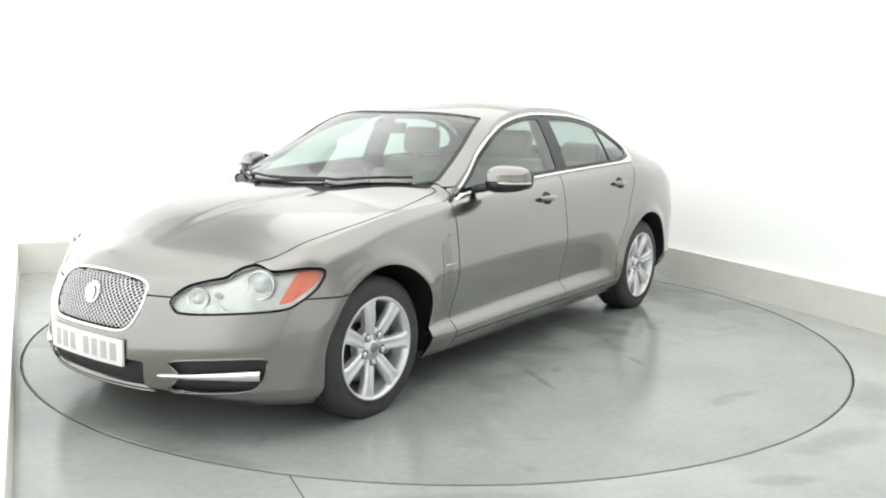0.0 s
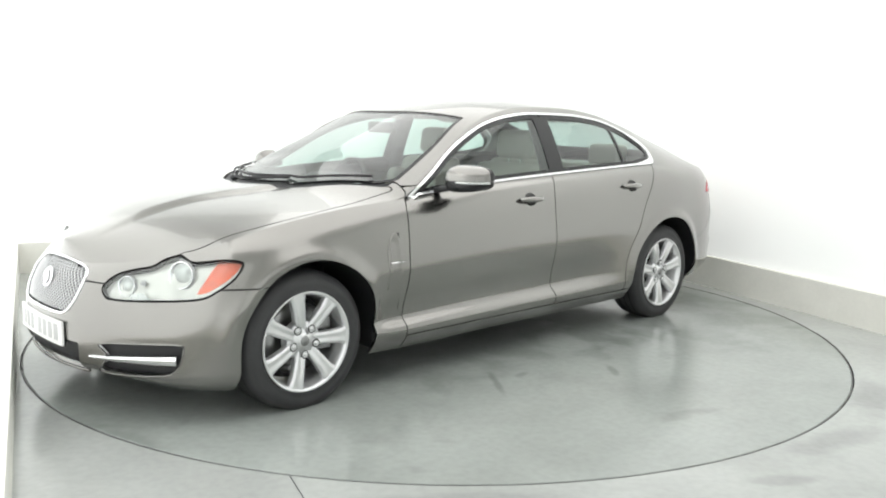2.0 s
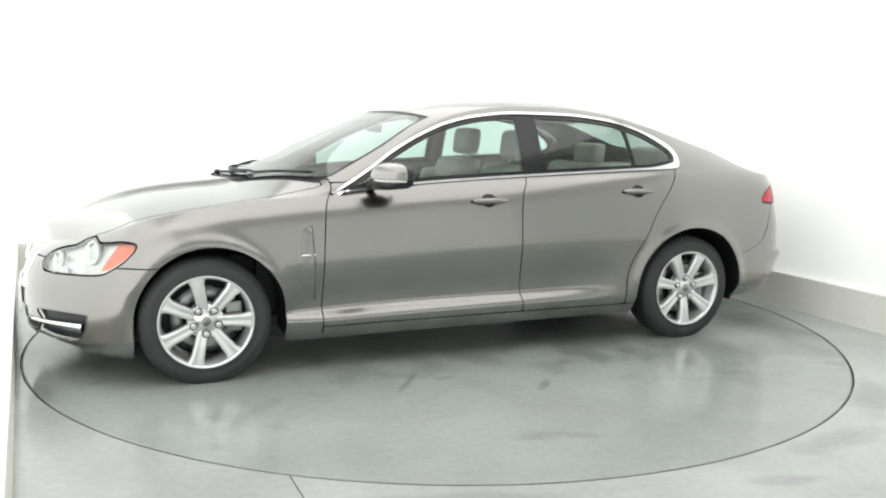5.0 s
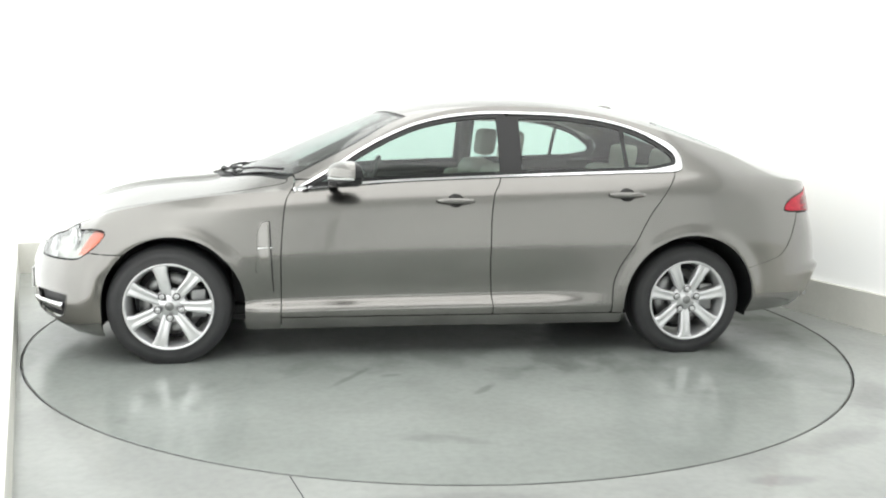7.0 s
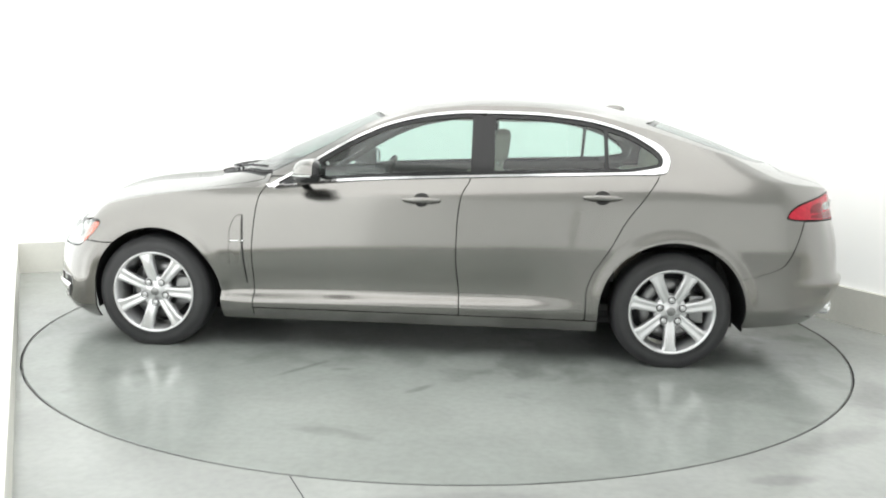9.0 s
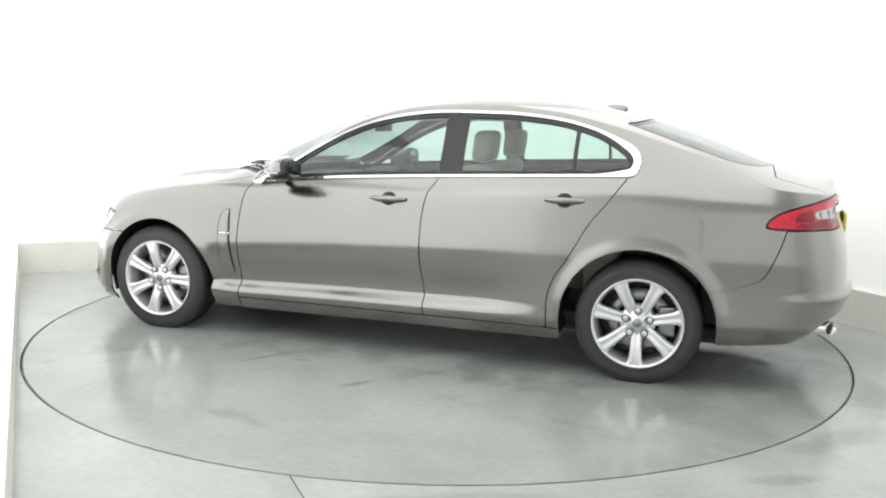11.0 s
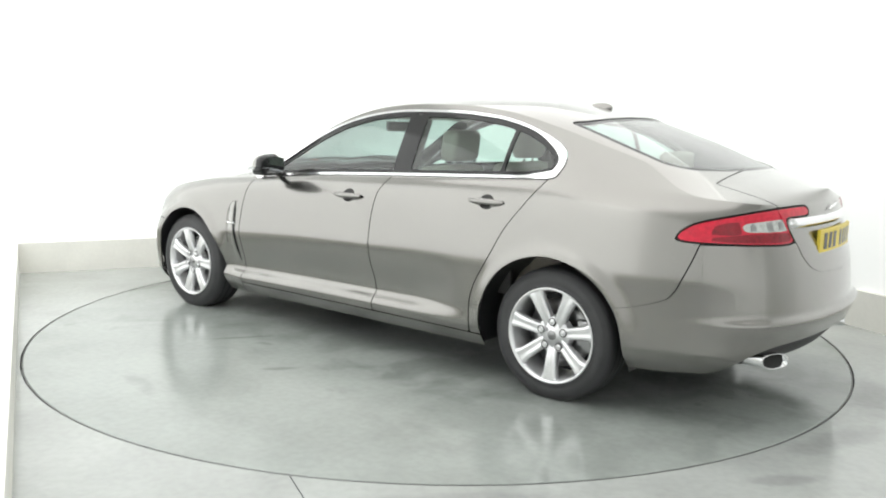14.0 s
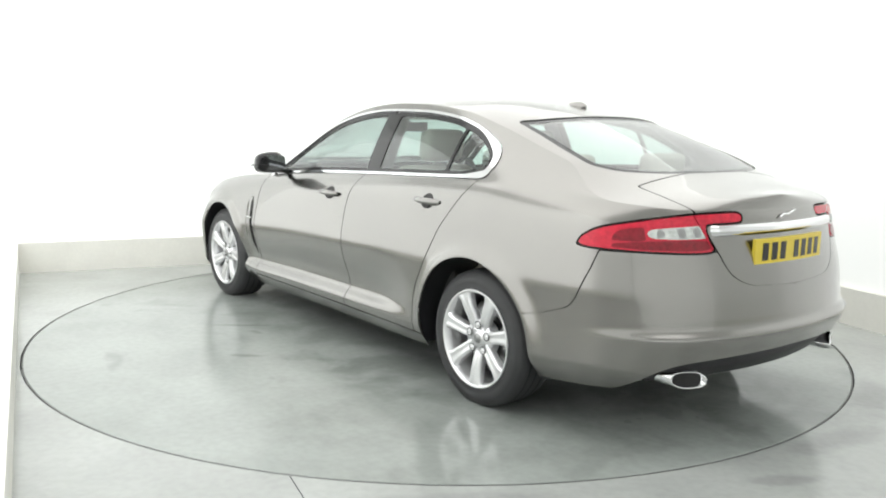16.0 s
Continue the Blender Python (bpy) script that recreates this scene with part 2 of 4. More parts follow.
def smooth_poly(poly, n=90):
    return [tuple(q) for q in spline(list(poly) + [poly[0]], n)[:-1]]


def cut(mesh, f):
    """Splits a mesh (verts, faces) along f = 0: the piece with f < 0, and the rest."""
    V, F = mesh
    if not F:
        return mesh, mesh
    val = f(V[:, 0], V[:, 1], V[:, 2])
    extra, made = [], {}
    sides = ([], [])
    base = len(V)
    neg = val < 0
    for face in F:
        k = sum(neg[i] for i in face)
        if k == len(face):
            sides[0].append(face)
            continue
        if k == 0:
            sides[1].append(face)
            continue
        a_in, a_out = [], []
        for i, a in enumerate(face):
            b = face[(i + 1) % len(face)]
            (a_in if neg[a] else a_out).append(a)
            if neg[a] != neg[b]:
                key = (a, b) if a < b else (b, a)
                if key not in made:
                    t = val[key[0]] / (val[key[0]] - val[key[1]])
                    made[key] = base + len(extra)
                    extra.append(V[key[0]] * (1 - t) + V[key[1]] * t)
                a_in.append(made[key])
                a_out.append(made[key])
        if len(a_in) > 2:
            sides[0].append(tuple(a_in))
        if len(a_out) > 2:
            sides[1].append(tuple(a_out))
    W = np.vstack([V, np.array(extra)]) if extra else V
    return tidy((W, sides[0])), tidy((W, sides[1]))


def tidy(mesh):
    V, F = mesh
    used = sorted({i for f in F for i in f})
    back = {o: n for n, o in enumerate(used)}
    return (V[used] if used else V[:0]), [tuple(back[i] for i in f) for f in F]


def mirror(mesh):
    V, F = mesh
    return V * np.array([1, -1, 1]), [tuple(reversed(f)) for f in F]


def both(mesh):
    """A half and its mirror image, welded on the centre plane."""
    V, F = mesh
    W, G = mirror(mesh)
    n = len(V)
    return np.vstack([V, W]), list(F) + [tuple(i if abs(V[i, 1]) < 1e-5 else i + n for i in f) for f in G]


def grid_mesh(P):
    """A mesh from an array of points (rows, columns, 3)."""
    a, b = P.shape[:2]
    V = P.reshape(-1, 3)
    F = [(i * b + j, i * b + j + 1, (i + 1) * b + j + 1, (i + 1) * b + j) for i in range(a - 1) for j in range(b - 1)]
    return V, F


def panel(name, mesh, mat, parent, label="", thick=0.010, fold=0.0):
    V, F = tidy(mesh)
    ob = part(name, (V, F), mat, parent, label)
    bm = bmesh.new()
    bm.from_mesh(ob.data)
    bmesh.ops.remove_doubles(bm, verts=bm.verts, dist=2e-4)
    bm.to_mesh(ob.data)
    bm.free()
    ob.data.polygons.foreach_set("use_smooth", [True] * len(ob.data.polygons))
    if thick:
        mod = ob.modifiers.new("thickness", "SOLIDIFY")
        mod.thickness, mod.offset = thick, -1
        crisp = ob.modifiers.new("crisp_edges", "EDGE_SPLIT")
        crisp.split_angle, crisp.use_edge_sharp = radians(50), False
    return ob


# ---- the studio ----
def wall_piece(name, a, b, z0, z1, t, mat):
    """A wall from a to b (plan), its inner face on that line; it is thick towards the right of the way from a to b."""
    a, b = Vector((a[0], a[1], 0)), Vector((b[0], b[1], 0))
    d = (b - a).normalized()
    n = Vector((d.y, -d.x, 0)) * t
    bm = bmesh.new()
    v = [bm.verts.new((p.x, p.y, z)) for z in (z0, z1) for p in (a, b, b + n, a + n)]
    for f in ((0, 1, 2, 3), (7, 6, 5, 4), (0, 4, 5, 1), (1, 5, 6, 2), (2, 6, 7, 3), (3, 7, 4, 0)):
        bm.faces.new([v[i] for i in f])
    bmesh.ops.recalc_face_normals(bm, faces=bm.faces)
    me = bpy.data.meshes.new(name)
    bm.to_mesh(me)
    bm.free()
    me.materials.append(mat)
    return tagged(new(name, me), kind="structure")


KERB_H, ROOM_H = 0.25, 3.2
LB = Vector((-3.42, 1.33, 0))               # back corner beside the long wall
RB = room(2.611, 2.624)                     # far corner
LF = LB + (Vector((-1.47, -2.62, 0)) - LB) * 1.95
RF = room(2.611, -6.2)


def build_room():
    label = dict(kerb="low cream kerb along the foot of the studio wall", wall="glowing white studio wall panel")
    back = (RB - LB).normalized()
    out_b = Vector((-back.y, back.x, 0)) * 0.05
    side = (RF - RB).normalized()
    out_r = Vector((-side.y, side.x, 0)) * 0.05
    lef = (LB - LF).normalized()
    out_l = Vector((-lef.y, lef.x, 0)) * 0.05
    LM, RM = LB.lerp(LF, 0.62), RB.lerp(RF, 0.66)
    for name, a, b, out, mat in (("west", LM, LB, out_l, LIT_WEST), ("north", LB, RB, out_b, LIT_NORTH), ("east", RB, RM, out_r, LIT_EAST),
                                 ("west_entry", LF, LM, out_l, ENTRY_FILL), ("east_entry", RM, RF, out_r, DIM_ENTRY)):
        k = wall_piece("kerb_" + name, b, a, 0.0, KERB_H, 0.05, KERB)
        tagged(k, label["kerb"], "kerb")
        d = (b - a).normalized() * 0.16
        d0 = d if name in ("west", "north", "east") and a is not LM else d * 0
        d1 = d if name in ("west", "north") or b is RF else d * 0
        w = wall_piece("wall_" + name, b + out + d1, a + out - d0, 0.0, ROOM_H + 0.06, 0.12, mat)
        tagged(w, label["wall"] if mat is not DIM_ENTRY else "unseen white wall of the studio entry with a faint added glow", "wall")
    tagged(wall_piece("wall_south", LF - out_l * 1, RF, 0.0, ROOM_H + 0.06, 0.12, ENTRY_FILL), "unseen white studio wall opposite the turntable with an added glow", "wall")
    bm = box_bm(-9, 9, -9, 7, ROOM_H, ROOM_H + 0.12)
    me = bpy.data.meshes.new("ceiling")
    bm.to_mesh(me)
    bm.free()
    me.materials.append(CEIL)
    tagged(new("ceiling", me), "plain white studio ceiling", "ceiling", kind="structure")
    # floor with a round hole for the turntable
    n, rim = 128, 2.463
    verts, faces = [], []
    for r in (rim, 3.2, 4.5, 12.0):
        verts += [(r * math.cos(2 * math.pi * i / n), r * math.sin(2 * math.pi * i / n), 0) for i in range(n)]
    verts += [(rim * math.cos(2 * math.pi * i / n), rim * math.sin(2 * math.pi * i / n), -0.06) for i in range(n)]
    for k in range(3):
        faces += [(k * n + i, (k + 1) * n + i, (k + 1) * n + (i + 1) % n, k * n + (i + 1) % n) for i in range(n)]
    faces += [(4 * n + i, i, (i + 1) % n, 4 * n + (i + 1) % n) for i in range(n)]
    faces.append(tuple(4 * n + i for i in range(n)))
    ob = new("floor", mesh_of("floor", verts, faces, [FLOOR, GAP], False, [0] * (3 * n) + [1] * (n + 1)))
    tagged(ob, "pale grey-green painted resin floor with faint stains", "floor", kind="structure")


def build_turntable():
    n, rim = 160, 2.452
    verts = [(0, 0, 0)]
    for r, z in ((1.2, 0), (rim - 0.004, 0), (rim, -0.004), (rim, -0.05)):
        verts += [(r * math.cos(2 * math.pi * i / n), r * math.sin(2 * math.pi * i / n), z) for i in range(n)]
    faces = [(0, 1 + i, 1 + (i + 1) % n) for i in range(n)]
    for k in range(3):
        faces += [(1 + k * n + i, 1 + (k + 1) * n + i, 1 + (k + 1) * n + (i + 1) % n, 1 + k * n + (i + 1) % n) for i in range(n)]
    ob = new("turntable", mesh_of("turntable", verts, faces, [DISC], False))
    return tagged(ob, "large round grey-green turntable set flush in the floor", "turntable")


build_room()
turntable = build_turntable()
ring_v, ring_f = lathe([(2.4535, -0.03), (2.4535, -0.001), (2.4555, -0.001), (2.4555, -0.03)], 160, "z")
part("edge_ring", (ring_v, ring_f), STEEL, turntable, "thin steel edge of the turntable", False)
joint_a, joint_b = Vector((-0.545, -2.405, 0.0015)), Vector((-0.18, -3.2, 0.0015))
across = (joint_b - joint_a).cross(Vector((0, 0, 1))).normalized() * 0.0018
tagged(part("floor_joint", ([joint_a + across, joint_b + across, joint_b - across, joint_a - across], [(0, 1, 2, 3)]), GAP, None), "thin dark joint line in the floor", "floor joint", kind="structure")

# ---- the car: surface ----
HUB_F, HUB_R = (1.4545, 0.893, 0.312), (-1.4545, 0.911, 0.314)


def plan_outline(points, n):
    """Half of a plan outline that crosses the centre line squarely at both ends."""
    a, b = points[1], points[-2]
    dense = spline([(a[0], -a[1])] + points + [(b[0], -b[1])], 4000)
    i = int(np.argmax(dense[:, 0]))
    j = int(np.argmin(dense[:, 0]))
    half = dense[i:j + 1]
    s = np.concatenate([[0], np.cumsum(np.linalg.norm(np.diff(half, axis=0), axis=1))])
    u = np.linspace(0, s[-1], n)
    out = np.stack([np.interp(u, s, half[:, k]) for k in (0, 1)], 1)
    out[0, 1] = out[-1, 1] = 0
    return out


OUTLINE = plan_outline([(2.325, 0.0), (2.302, 0.25), (2.222, 0.45), (2.105, 0.63), (1.975, 0.782), (1.825, 0.884), (1.62, 0.920), (1.3, 0.922), (0.7, 0.915),
                  (0.0, 0.915), (-0.7, 0.922), (-1.35, 0.938), (-1.7, 0.930), (-2.0, 0.895), (-2.23, 0.82), (-2.385, 0.70), (-2.475, 0.52),
                  (-2.53, 0.28), (-2.55, 0.0)], 400)
z_bottom = curve([(2.29, 0.205), (2.0, 0.155), (1.8, 0.145), (1.0, 0.175), (-1.0, 0.185), (-1.85, 0.23), (-2.2, 0.25), (-2.52, 0.27)])
z_shoulder = curve([(2.29, 0.66), (2.15, 0.692), (2.0, 0.74), (1.8, 0.798), (1.5, 0.858), (1.2, 0.899), (0.85, 0.926), (0.3, 0.972), (-0.35, 1.0),
                    (-1.12, 1.035), (-1.4, 1.045), (-1.9, 1.03), (-2.2, 1.01), (-2.52, 0.985)])
z_centre = curve([(2.32, 0.655), (2.2, 0.742), (2.02, 0.815), (1.84, 0.874), (1.65, 0.915), (1.47, 0.938), (1.3, 0.955), (1.2, 0.975), (1.0, 1.062),
                  (0.55, 1.262), (0.19, 1.400), (-0.1, 1.450), (-0.45, 1.470), (-0.9, 1.452), (-1.26, 1.397), (-1.63, 1.29), (-2.0, 1.15), (-2.2, 1.08),
                  (-2.35, 1.045), (-2.45, 1.04), (-2.52, 0.985)])
z_edge = curve([(0.87, 0.926), (0.61, 1.06), (0.45, 1.15), (0.3, 1.248), (0.14, 1.320), (-0.02, 1.367), (-0.17, 1.392), (-0.4, 1.408), (-0.64, 1.406),
                (-0.96, 1.376), (-1.28, 1.302), (-1.6, 1.205), (-1.97, 1.095), (-2.15, 1.03)])
y_edge = curve([(0.87, 0.80), (0.61, 0.745), (0.3, 0.665), (0.0, 0.615), (-0.35, 0.595), (-0.9, 0.60), (-1.3, 0.615), (-1.6, 0.63), (-1.97, 0.66), (-2.15, 0.72)])
inset_side = curve([(0.0, 0.070), (0.09, 0.022), (0.14, 0.010), (0.30, 0.010), (0.45, 0.006), (0.53, 0.001), (0.555, 0.0), (0.58, 0.003), (0.66, 0.012), (0.78, 0.028), (0.88, 0.048),
                    (0.96, 0.082), (1.0, 0.115)])
inset_sill = curve([(0.0, 0.0), (0.135, 0.0), (0.15, 0.002), (0.225, 0.048), (0.27, 0.044), (0.45, 0.009), (0.53, 0.0015), (0.56, 0.0), (1.0, 0.0)])
inset_front = curve([(0.0, 0.055), (0.06, 0.012), (0.14, 0.0), (0.40, 0.0), (0.58, 0.012), (0.78, 0.045), (0.92, 0.085), (1.0, 0.13)])
inset_rear = curve([(0.0, 0.10), (0.08, 0.055), (0.2, 0.025), (0.305, 0.0), (0.345, 0.026), (0.40, 0.030), (0.56, 0.042), (0.72, 0.070), (0.90, 0.105),
                    (0.965, 0.11), (1.0, 0.13)])


def step(a, b, x):
    t = np.clip((x - a) / (b - a), 0, 1)  # a may lie above b
    return t * t * (3 - 2 * t)


def side_skin(rows=88):
    """The skin from the sill up to the shoulder, from the nose round to the tail (left half)."""
    d = np.gradient(OUTLINE, axis=0)
    d /= np.linalg.norm(d, axis=1)[:, None]
    nrm = np.stack([-d[:, 1], d[:, 0]], 1) * -1          # outwards
    nrm[0], nrm[-1] = (1, 0), (-1, 0)
    x0 = OUTLINE[:, 0]
    front, rear = step(0.25, 0.8, nrm[:, 0]), step(0.25, 0.8, -nrm[:, 0])
    q = np.linspace(0, 1, rows)
    P = np.zeros((rows, len(x0), 3))
    for i, k in enumerate(q):
        off = inset_side(k) * (1 - front - rear) + inset_front(k) * front + inset_rear(k) * rear
        off = off + inset_sill(k) * (1 - front - rear) * step(-1.0, -0.55, x0) * step(1.35, 1.0, x0)
        P[i, :, 0] = x0 - nrm[:, 0] * off
        P[i, :, 1] = np.maximum(OUTLINE[:, 1] - nrm[:, 1] * off, 0)
        P[i, :, 2] = z_bottom(x0) * (1 - k) + z_shoulder(x0) * k
    # ease the crease along the doors
    k = q[:, None, None]
    ease = step(0.40, 0.46, k) * step(0.74, 0.66, k)
    for _ in range(12):
        Q = P.copy()
        Q[1:-1] = 0.25 * P[:-2] + 0.5 * P[1:-1] + 0.25 * P[2:]
        P += (Q - P) * ease
    # swollen wheel arches
    for hx, hz in ((HUB_F[0], HUB_F[2]), (HUB_R[0], HUB_R[2])):
        r = np.hypot(P[:, :, 0] - hx, P[:, :, 2] - hz)
        P[:, :, 1] += 0.019 * np.exp(-((r - 0.395) / 0.042) ** 2) * step(0.5, 0.8, P[:, :, 1]) * step(0.22, 0.40, P[:, :, 2])
    P[:, :, 1] -= 0.022 * step(0.42, 0.24, P[:, :, 2]) * np.exp(-((P[:, :, 0] - 1.06) / 0.13) ** 2)
    P[:, 0, 1] = P[:, -1, 1] = 0
    return P


def top_skin(side, cols=56):
    """The skin from the shoulder over bonnet, cabin and boot to the centre line (left half)."""
    edge = side[-1]
    n = len(edge)
    P = np.zeros((cols + 24, n, 3))
    for k in range(n):
        x, ys, zs = edge[k]
        x_ref = x
        inside = -2.15 < x < 0.87
        ye, ze = (float(y_edge(x)), float(z_edge(x))) if inside else (ys, zs)
        blend = float(step(-2.15, -1.75, np.array(x))) if x < -1.0 else float(step(0.87, 0.80, np.array(x))) if x > 0.75 else 1.0
        if not inside:
            blend = 0.0
        ye, ze = min(ys, ye * blend + ys * (1 - blend)), max(zs, ze * blend + zs * (1 - blend))
        zc = float(z_centre(x_ref))
        a = np.linspace(0, 1, 24, endpoint=False)
        ya, za = ys + (ye - ys) * a, zs + (ze - zs) * a
        bow = 0.016 * np.sin(np.pi * a) * min(1, (ze - zs) / 0.3)
        b = np.linspace(0, 1, cols)
        yb = ye * np.cos(b * math.pi / 2) ** 0.9
        yb[-1] = 0
        power = 2.0 + 0.6 * blend
        zb = ze + (zc - ze) * (1 - (yb / max(ye, 1e-4)) ** power)
        P[:, k, 0] = x
        P[:, k, 1] = np.concatenate([ya + bow, yb])
        P[:, k, 2] = np.concatenate([za, zb])
    # soften the shoulder and the roof edge
    Q = P.copy()
    Q[1:-1] = 0.25 * P[:-2] + 0.5 * P[1:-1] + 0.25 * P[2:]
    P = Q
    Q = P.copy()
    for _ in range(5):
        Q[:, 1:-1] = 0.25 * P[:, :-2] + 0.5 * P[:, 1:-1] + 0.25 * P[:, 2:]
        P = Q.copy()
    P[-1, :, 1] = 0
    P[:, 0, 1] = P[:, -1, 1] = 0
    P[0] = edge
    # power bulge ridges on the bonnet
    x, y = P[:, :, 0], P[:, :, 1]
    crest = 0.270 - 0.12 * (x - 1.2)
    ridge = 0.019 * step(crest + 0.020, crest - 0.022, y) * step(2.15, 1.80, x) * step(1.0, 1.2, x)
    P[:, :, 2] += ridge
    return P



side_grid = side_skin()
top_grid = top_skin(side_grid)

# ---- the car: panels cut from the skin ----
skin_grid = np.vstack([side_grid, top_grid[1:]])
rows_all = len(side_grid)
soft = np.maximum(step(0.87, 1.2, skin_grid[:, :, 0]), step(-1.45, -1.8, skin_grid[:, :, 0]))[..., None]
near_edge = np.exp(-((np.arange(len(skin_grid)) - rows_all - 2) / 11.0) ** 2)[:, None, None]
for _ in range(45):
    Q = skin_grid.copy()
    Q[1:-1] = 0.25 * skin_grid[:-2] + 0.5 * skin_grid[1:-1] + 0.25 * skin_grid[2:]
    skin_grid += (Q - skin_grid) * soft * near_edge
V, F = grid_mesh(skin_grid)
skin = (V, F)

car = new("saloon_car")
tagged(car, "greige metallic four-door saloon car with chrome trim on a turntable", "car")


def take(mesh, f, gap=0.003):
    """The piece inside f, and the rest, with a shut line between them."""
    a, _ = cut(mesh, lambda x, y, z: f(x, y, z) + gap)
    _, b = cut(mesh, lambda x, y, z: f(x, y, z) - gap)
    return a, b


def both_sides(name, mesh, mat, label="", thick=0.010):
    a = panel(name, mesh, mat, car, label, thick)
    b = panel(name, mirror(mesh), mat, car, label, thick)
    return a, b


def sunk(mesh, by):
    """A copy of a skin piece moved inwards along its normals."""
    V, F = tidy(mesh)
    n = np.zeros_like(V)
    for f in F:
        a, b, c = V[f[0]], V[f[1]], V[f[2]]
        k = np.cross(b - a, c - a)
        for i in f:
            n[i] += k
    n /= np.linalg.norm(n, axis=1)[:, None] + 1e-12
    W = V - n * by
    W[np.abs(V[:, 1]) < 1e-5, 1] = 0
    return W, F


def edge_loop(mesh):
    """The outline of an open mesh as an ordered list of points (its longest loop)."""
    V, F = mesh
    nxt = {}
    count = {}
    for f in F:
        for a, b in zip(f, f[1:] + f[:1]):
            count[(a, b)] = 1
    for (a, b) in count:
        if (b, a) not in count:
            nxt[a] = b
    loops = []
    while nxt:
        s = next(iter(nxt))
        loop = [s]
        k = nxt.pop(s)
        while k in nxt and k != s:
            loop.append(k)
            k = nxt.pop(k)
        loops.append(loop)
    best = max(loops, key=len)
    return [V[i] for i in best]


def thin_loop(points, gap):
    """Keeps points of a loop that lie at least a gap apart."""
    out = [points[0]]
    for p in points[1:]:
        if np.linalg.norm(np.array(p) - np.array(out[-1])) > gap:
            out.append(p)
    return out


def arch(hx, hz, r, half):
    def f(x, y, z):
        d = np.where(z < hz, np.abs(x - hx) - half, np.hypot((x - hx) * r / half, z - hz) - r)
        return np.where(y > 0.55, d, 1.0)
    return f


ARCH_F, ARCH_R = arch(1.428, 0.318, 0.372, 0.368), arch(-1.447, 0.318, 0.384, 0.394)
_, skin = cut(skin, ARCH_F)
_, skin = cut(skin, ARCH_R)

# windows
WINDOW = inside_poly(smooth_poly([(0.822, 0.925), (0.602, 1.052), (0.456, 1.145), (0.310, 1.226), (0.145, 1.297), (-0.019, 1.340), (-0.165, 1.362),
                                  (-0.330, 1.374), (-0.658, 1.372), (-0.824, 1.361), (-0.988, 1.340), (-1.141, 1.302), (-1.298, 1.243), (-1.386, 1.193),
                                  (-1.419, 1.139), (-1.41, 1.09), (-1.37, 1.054), (-1.113, 1.042), (-0.338, 1.008), (0.286, 0.975), (0.665, 0.940)], 220))


def window_f(x, y, z):
    return np.where((y > 0.45) & (z > 0.9), WINDOW(x, z), 1.0)


side_window, skin = take(skin, window_f, 0.0015)
frame_w = lambda x: 0.014 + 0.026 * step(-1.17, -1.42, x)
inner, chrome = cut(side_window, lambda x, y, z: window_f(x, y, z) + frame_w(x))
both_sides("window_trim", sunk(chrome, -0.006), CHROME, "polished chrome window surround", 0.014)
pane, seal = cut(inner, lambda x, y, z: np.maximum(np.maximum(window_f(x, y, z) + frame_w(x) + 0.022, 1.006 - 0.049 * x - z),
                                                   np.maximum(np.minimum(x + 0.465, -0.335 - x), np.minimum(x + 1.088, -1.066 - x))))
both_sides("window_frame", sunk(seal, 0.004), GLOSSBLACK, "black door frame and pillar trim", 0.012)
front_pane, rest = cut(pane, lambda x, y, z: -0.4 - x)
rear_pane, quarter_pane = cut(rest, lambda x, y, z: -1.077 - x)
for nm, m in (("front_door_window", front_pane), ("rear_door_window", rear_pane), ("quarter_window", quarter_pane)):
    for ob in both_sides(nm, sunk(m, 0.008), GLASS, "greenish tinted window glass", 0.0):
        ob.visible_shadow = False

# windscreen and rear window
pillar_y = curve([(0.95, 0.735), (0.814, 0.712), (0.612, 0.671), (0.387, 0.615), (0.15, 0.555), (0.0, 0.53)])


def screen_f(x, y, z):
    f = np.maximum(np.maximum(x - (1.235 - 0.90 * y**2), (0.305 - 0.42 * y**2) - x), y - pillar_y(x))
    return np.where(z > 0.93, f, 1.0)


def cowl_f(x, y, z):
    return np.where(z > 0.93, np.maximum(x - (1.30 - 0.92 * y**2), np.maximum((1.235 - 0.90 * y**2) - x, y - 0.70)), 1.0)


screen, skin = take(skin, screen_f, 0.002)
glass, border = cut(screen, lambda x, y, z: screen_f(x, y, z) + 0.022)
ob = panel("windscreen", both(sunk(glass, 0.006)), SCREENGLASS, car, "clear laminated windscreen glass", 0.0)
ob.visible_shadow = False
panel("windscreen_border", both(sunk(border, 0.005)), GLOSSBLACK, car, "black windscreen edge band", 0.006)
cowl, skin = take(skin, cowl_f, 0.002)
panel("cowl", both(sunk(cowl, 0.012)), BLACK, car, "black plastic cowl below the windscreen", 0.01)
half = [(-1.42, 0.0), (-1.41, 0.25), (-1.365, 0.43), (-1.315, 0.525), (-1.39, 0.545), (-1.508, 0.558), (-1.794, 0.591), (-1.885, 0.565), (-1.97, 0.49), (-2.05, 0.33), (-2.09, 0.15), (-2.097, 0.0)]
REARWIN = inside_poly(smooth_poly(half + [(a, -b) for a, b in half[-2:0:-1]], 160))


def rearwin_f(x, y, z):
    return np.where((z > 1.0) & (x < -0.9), REARWIN(x, y), 1.0)


back, skin = take(skin, rearwin_f, 0.002)
glass, border = cut(back, lambda x, y, z: rearwin_f(x, y, z) + 0.03)
ob = panel("rear_window", both(sunk(glass, 0.006)), SCREENGLASS, car, "greenish tinted rear window glass", 0.0)
ob.visible_shadow = False
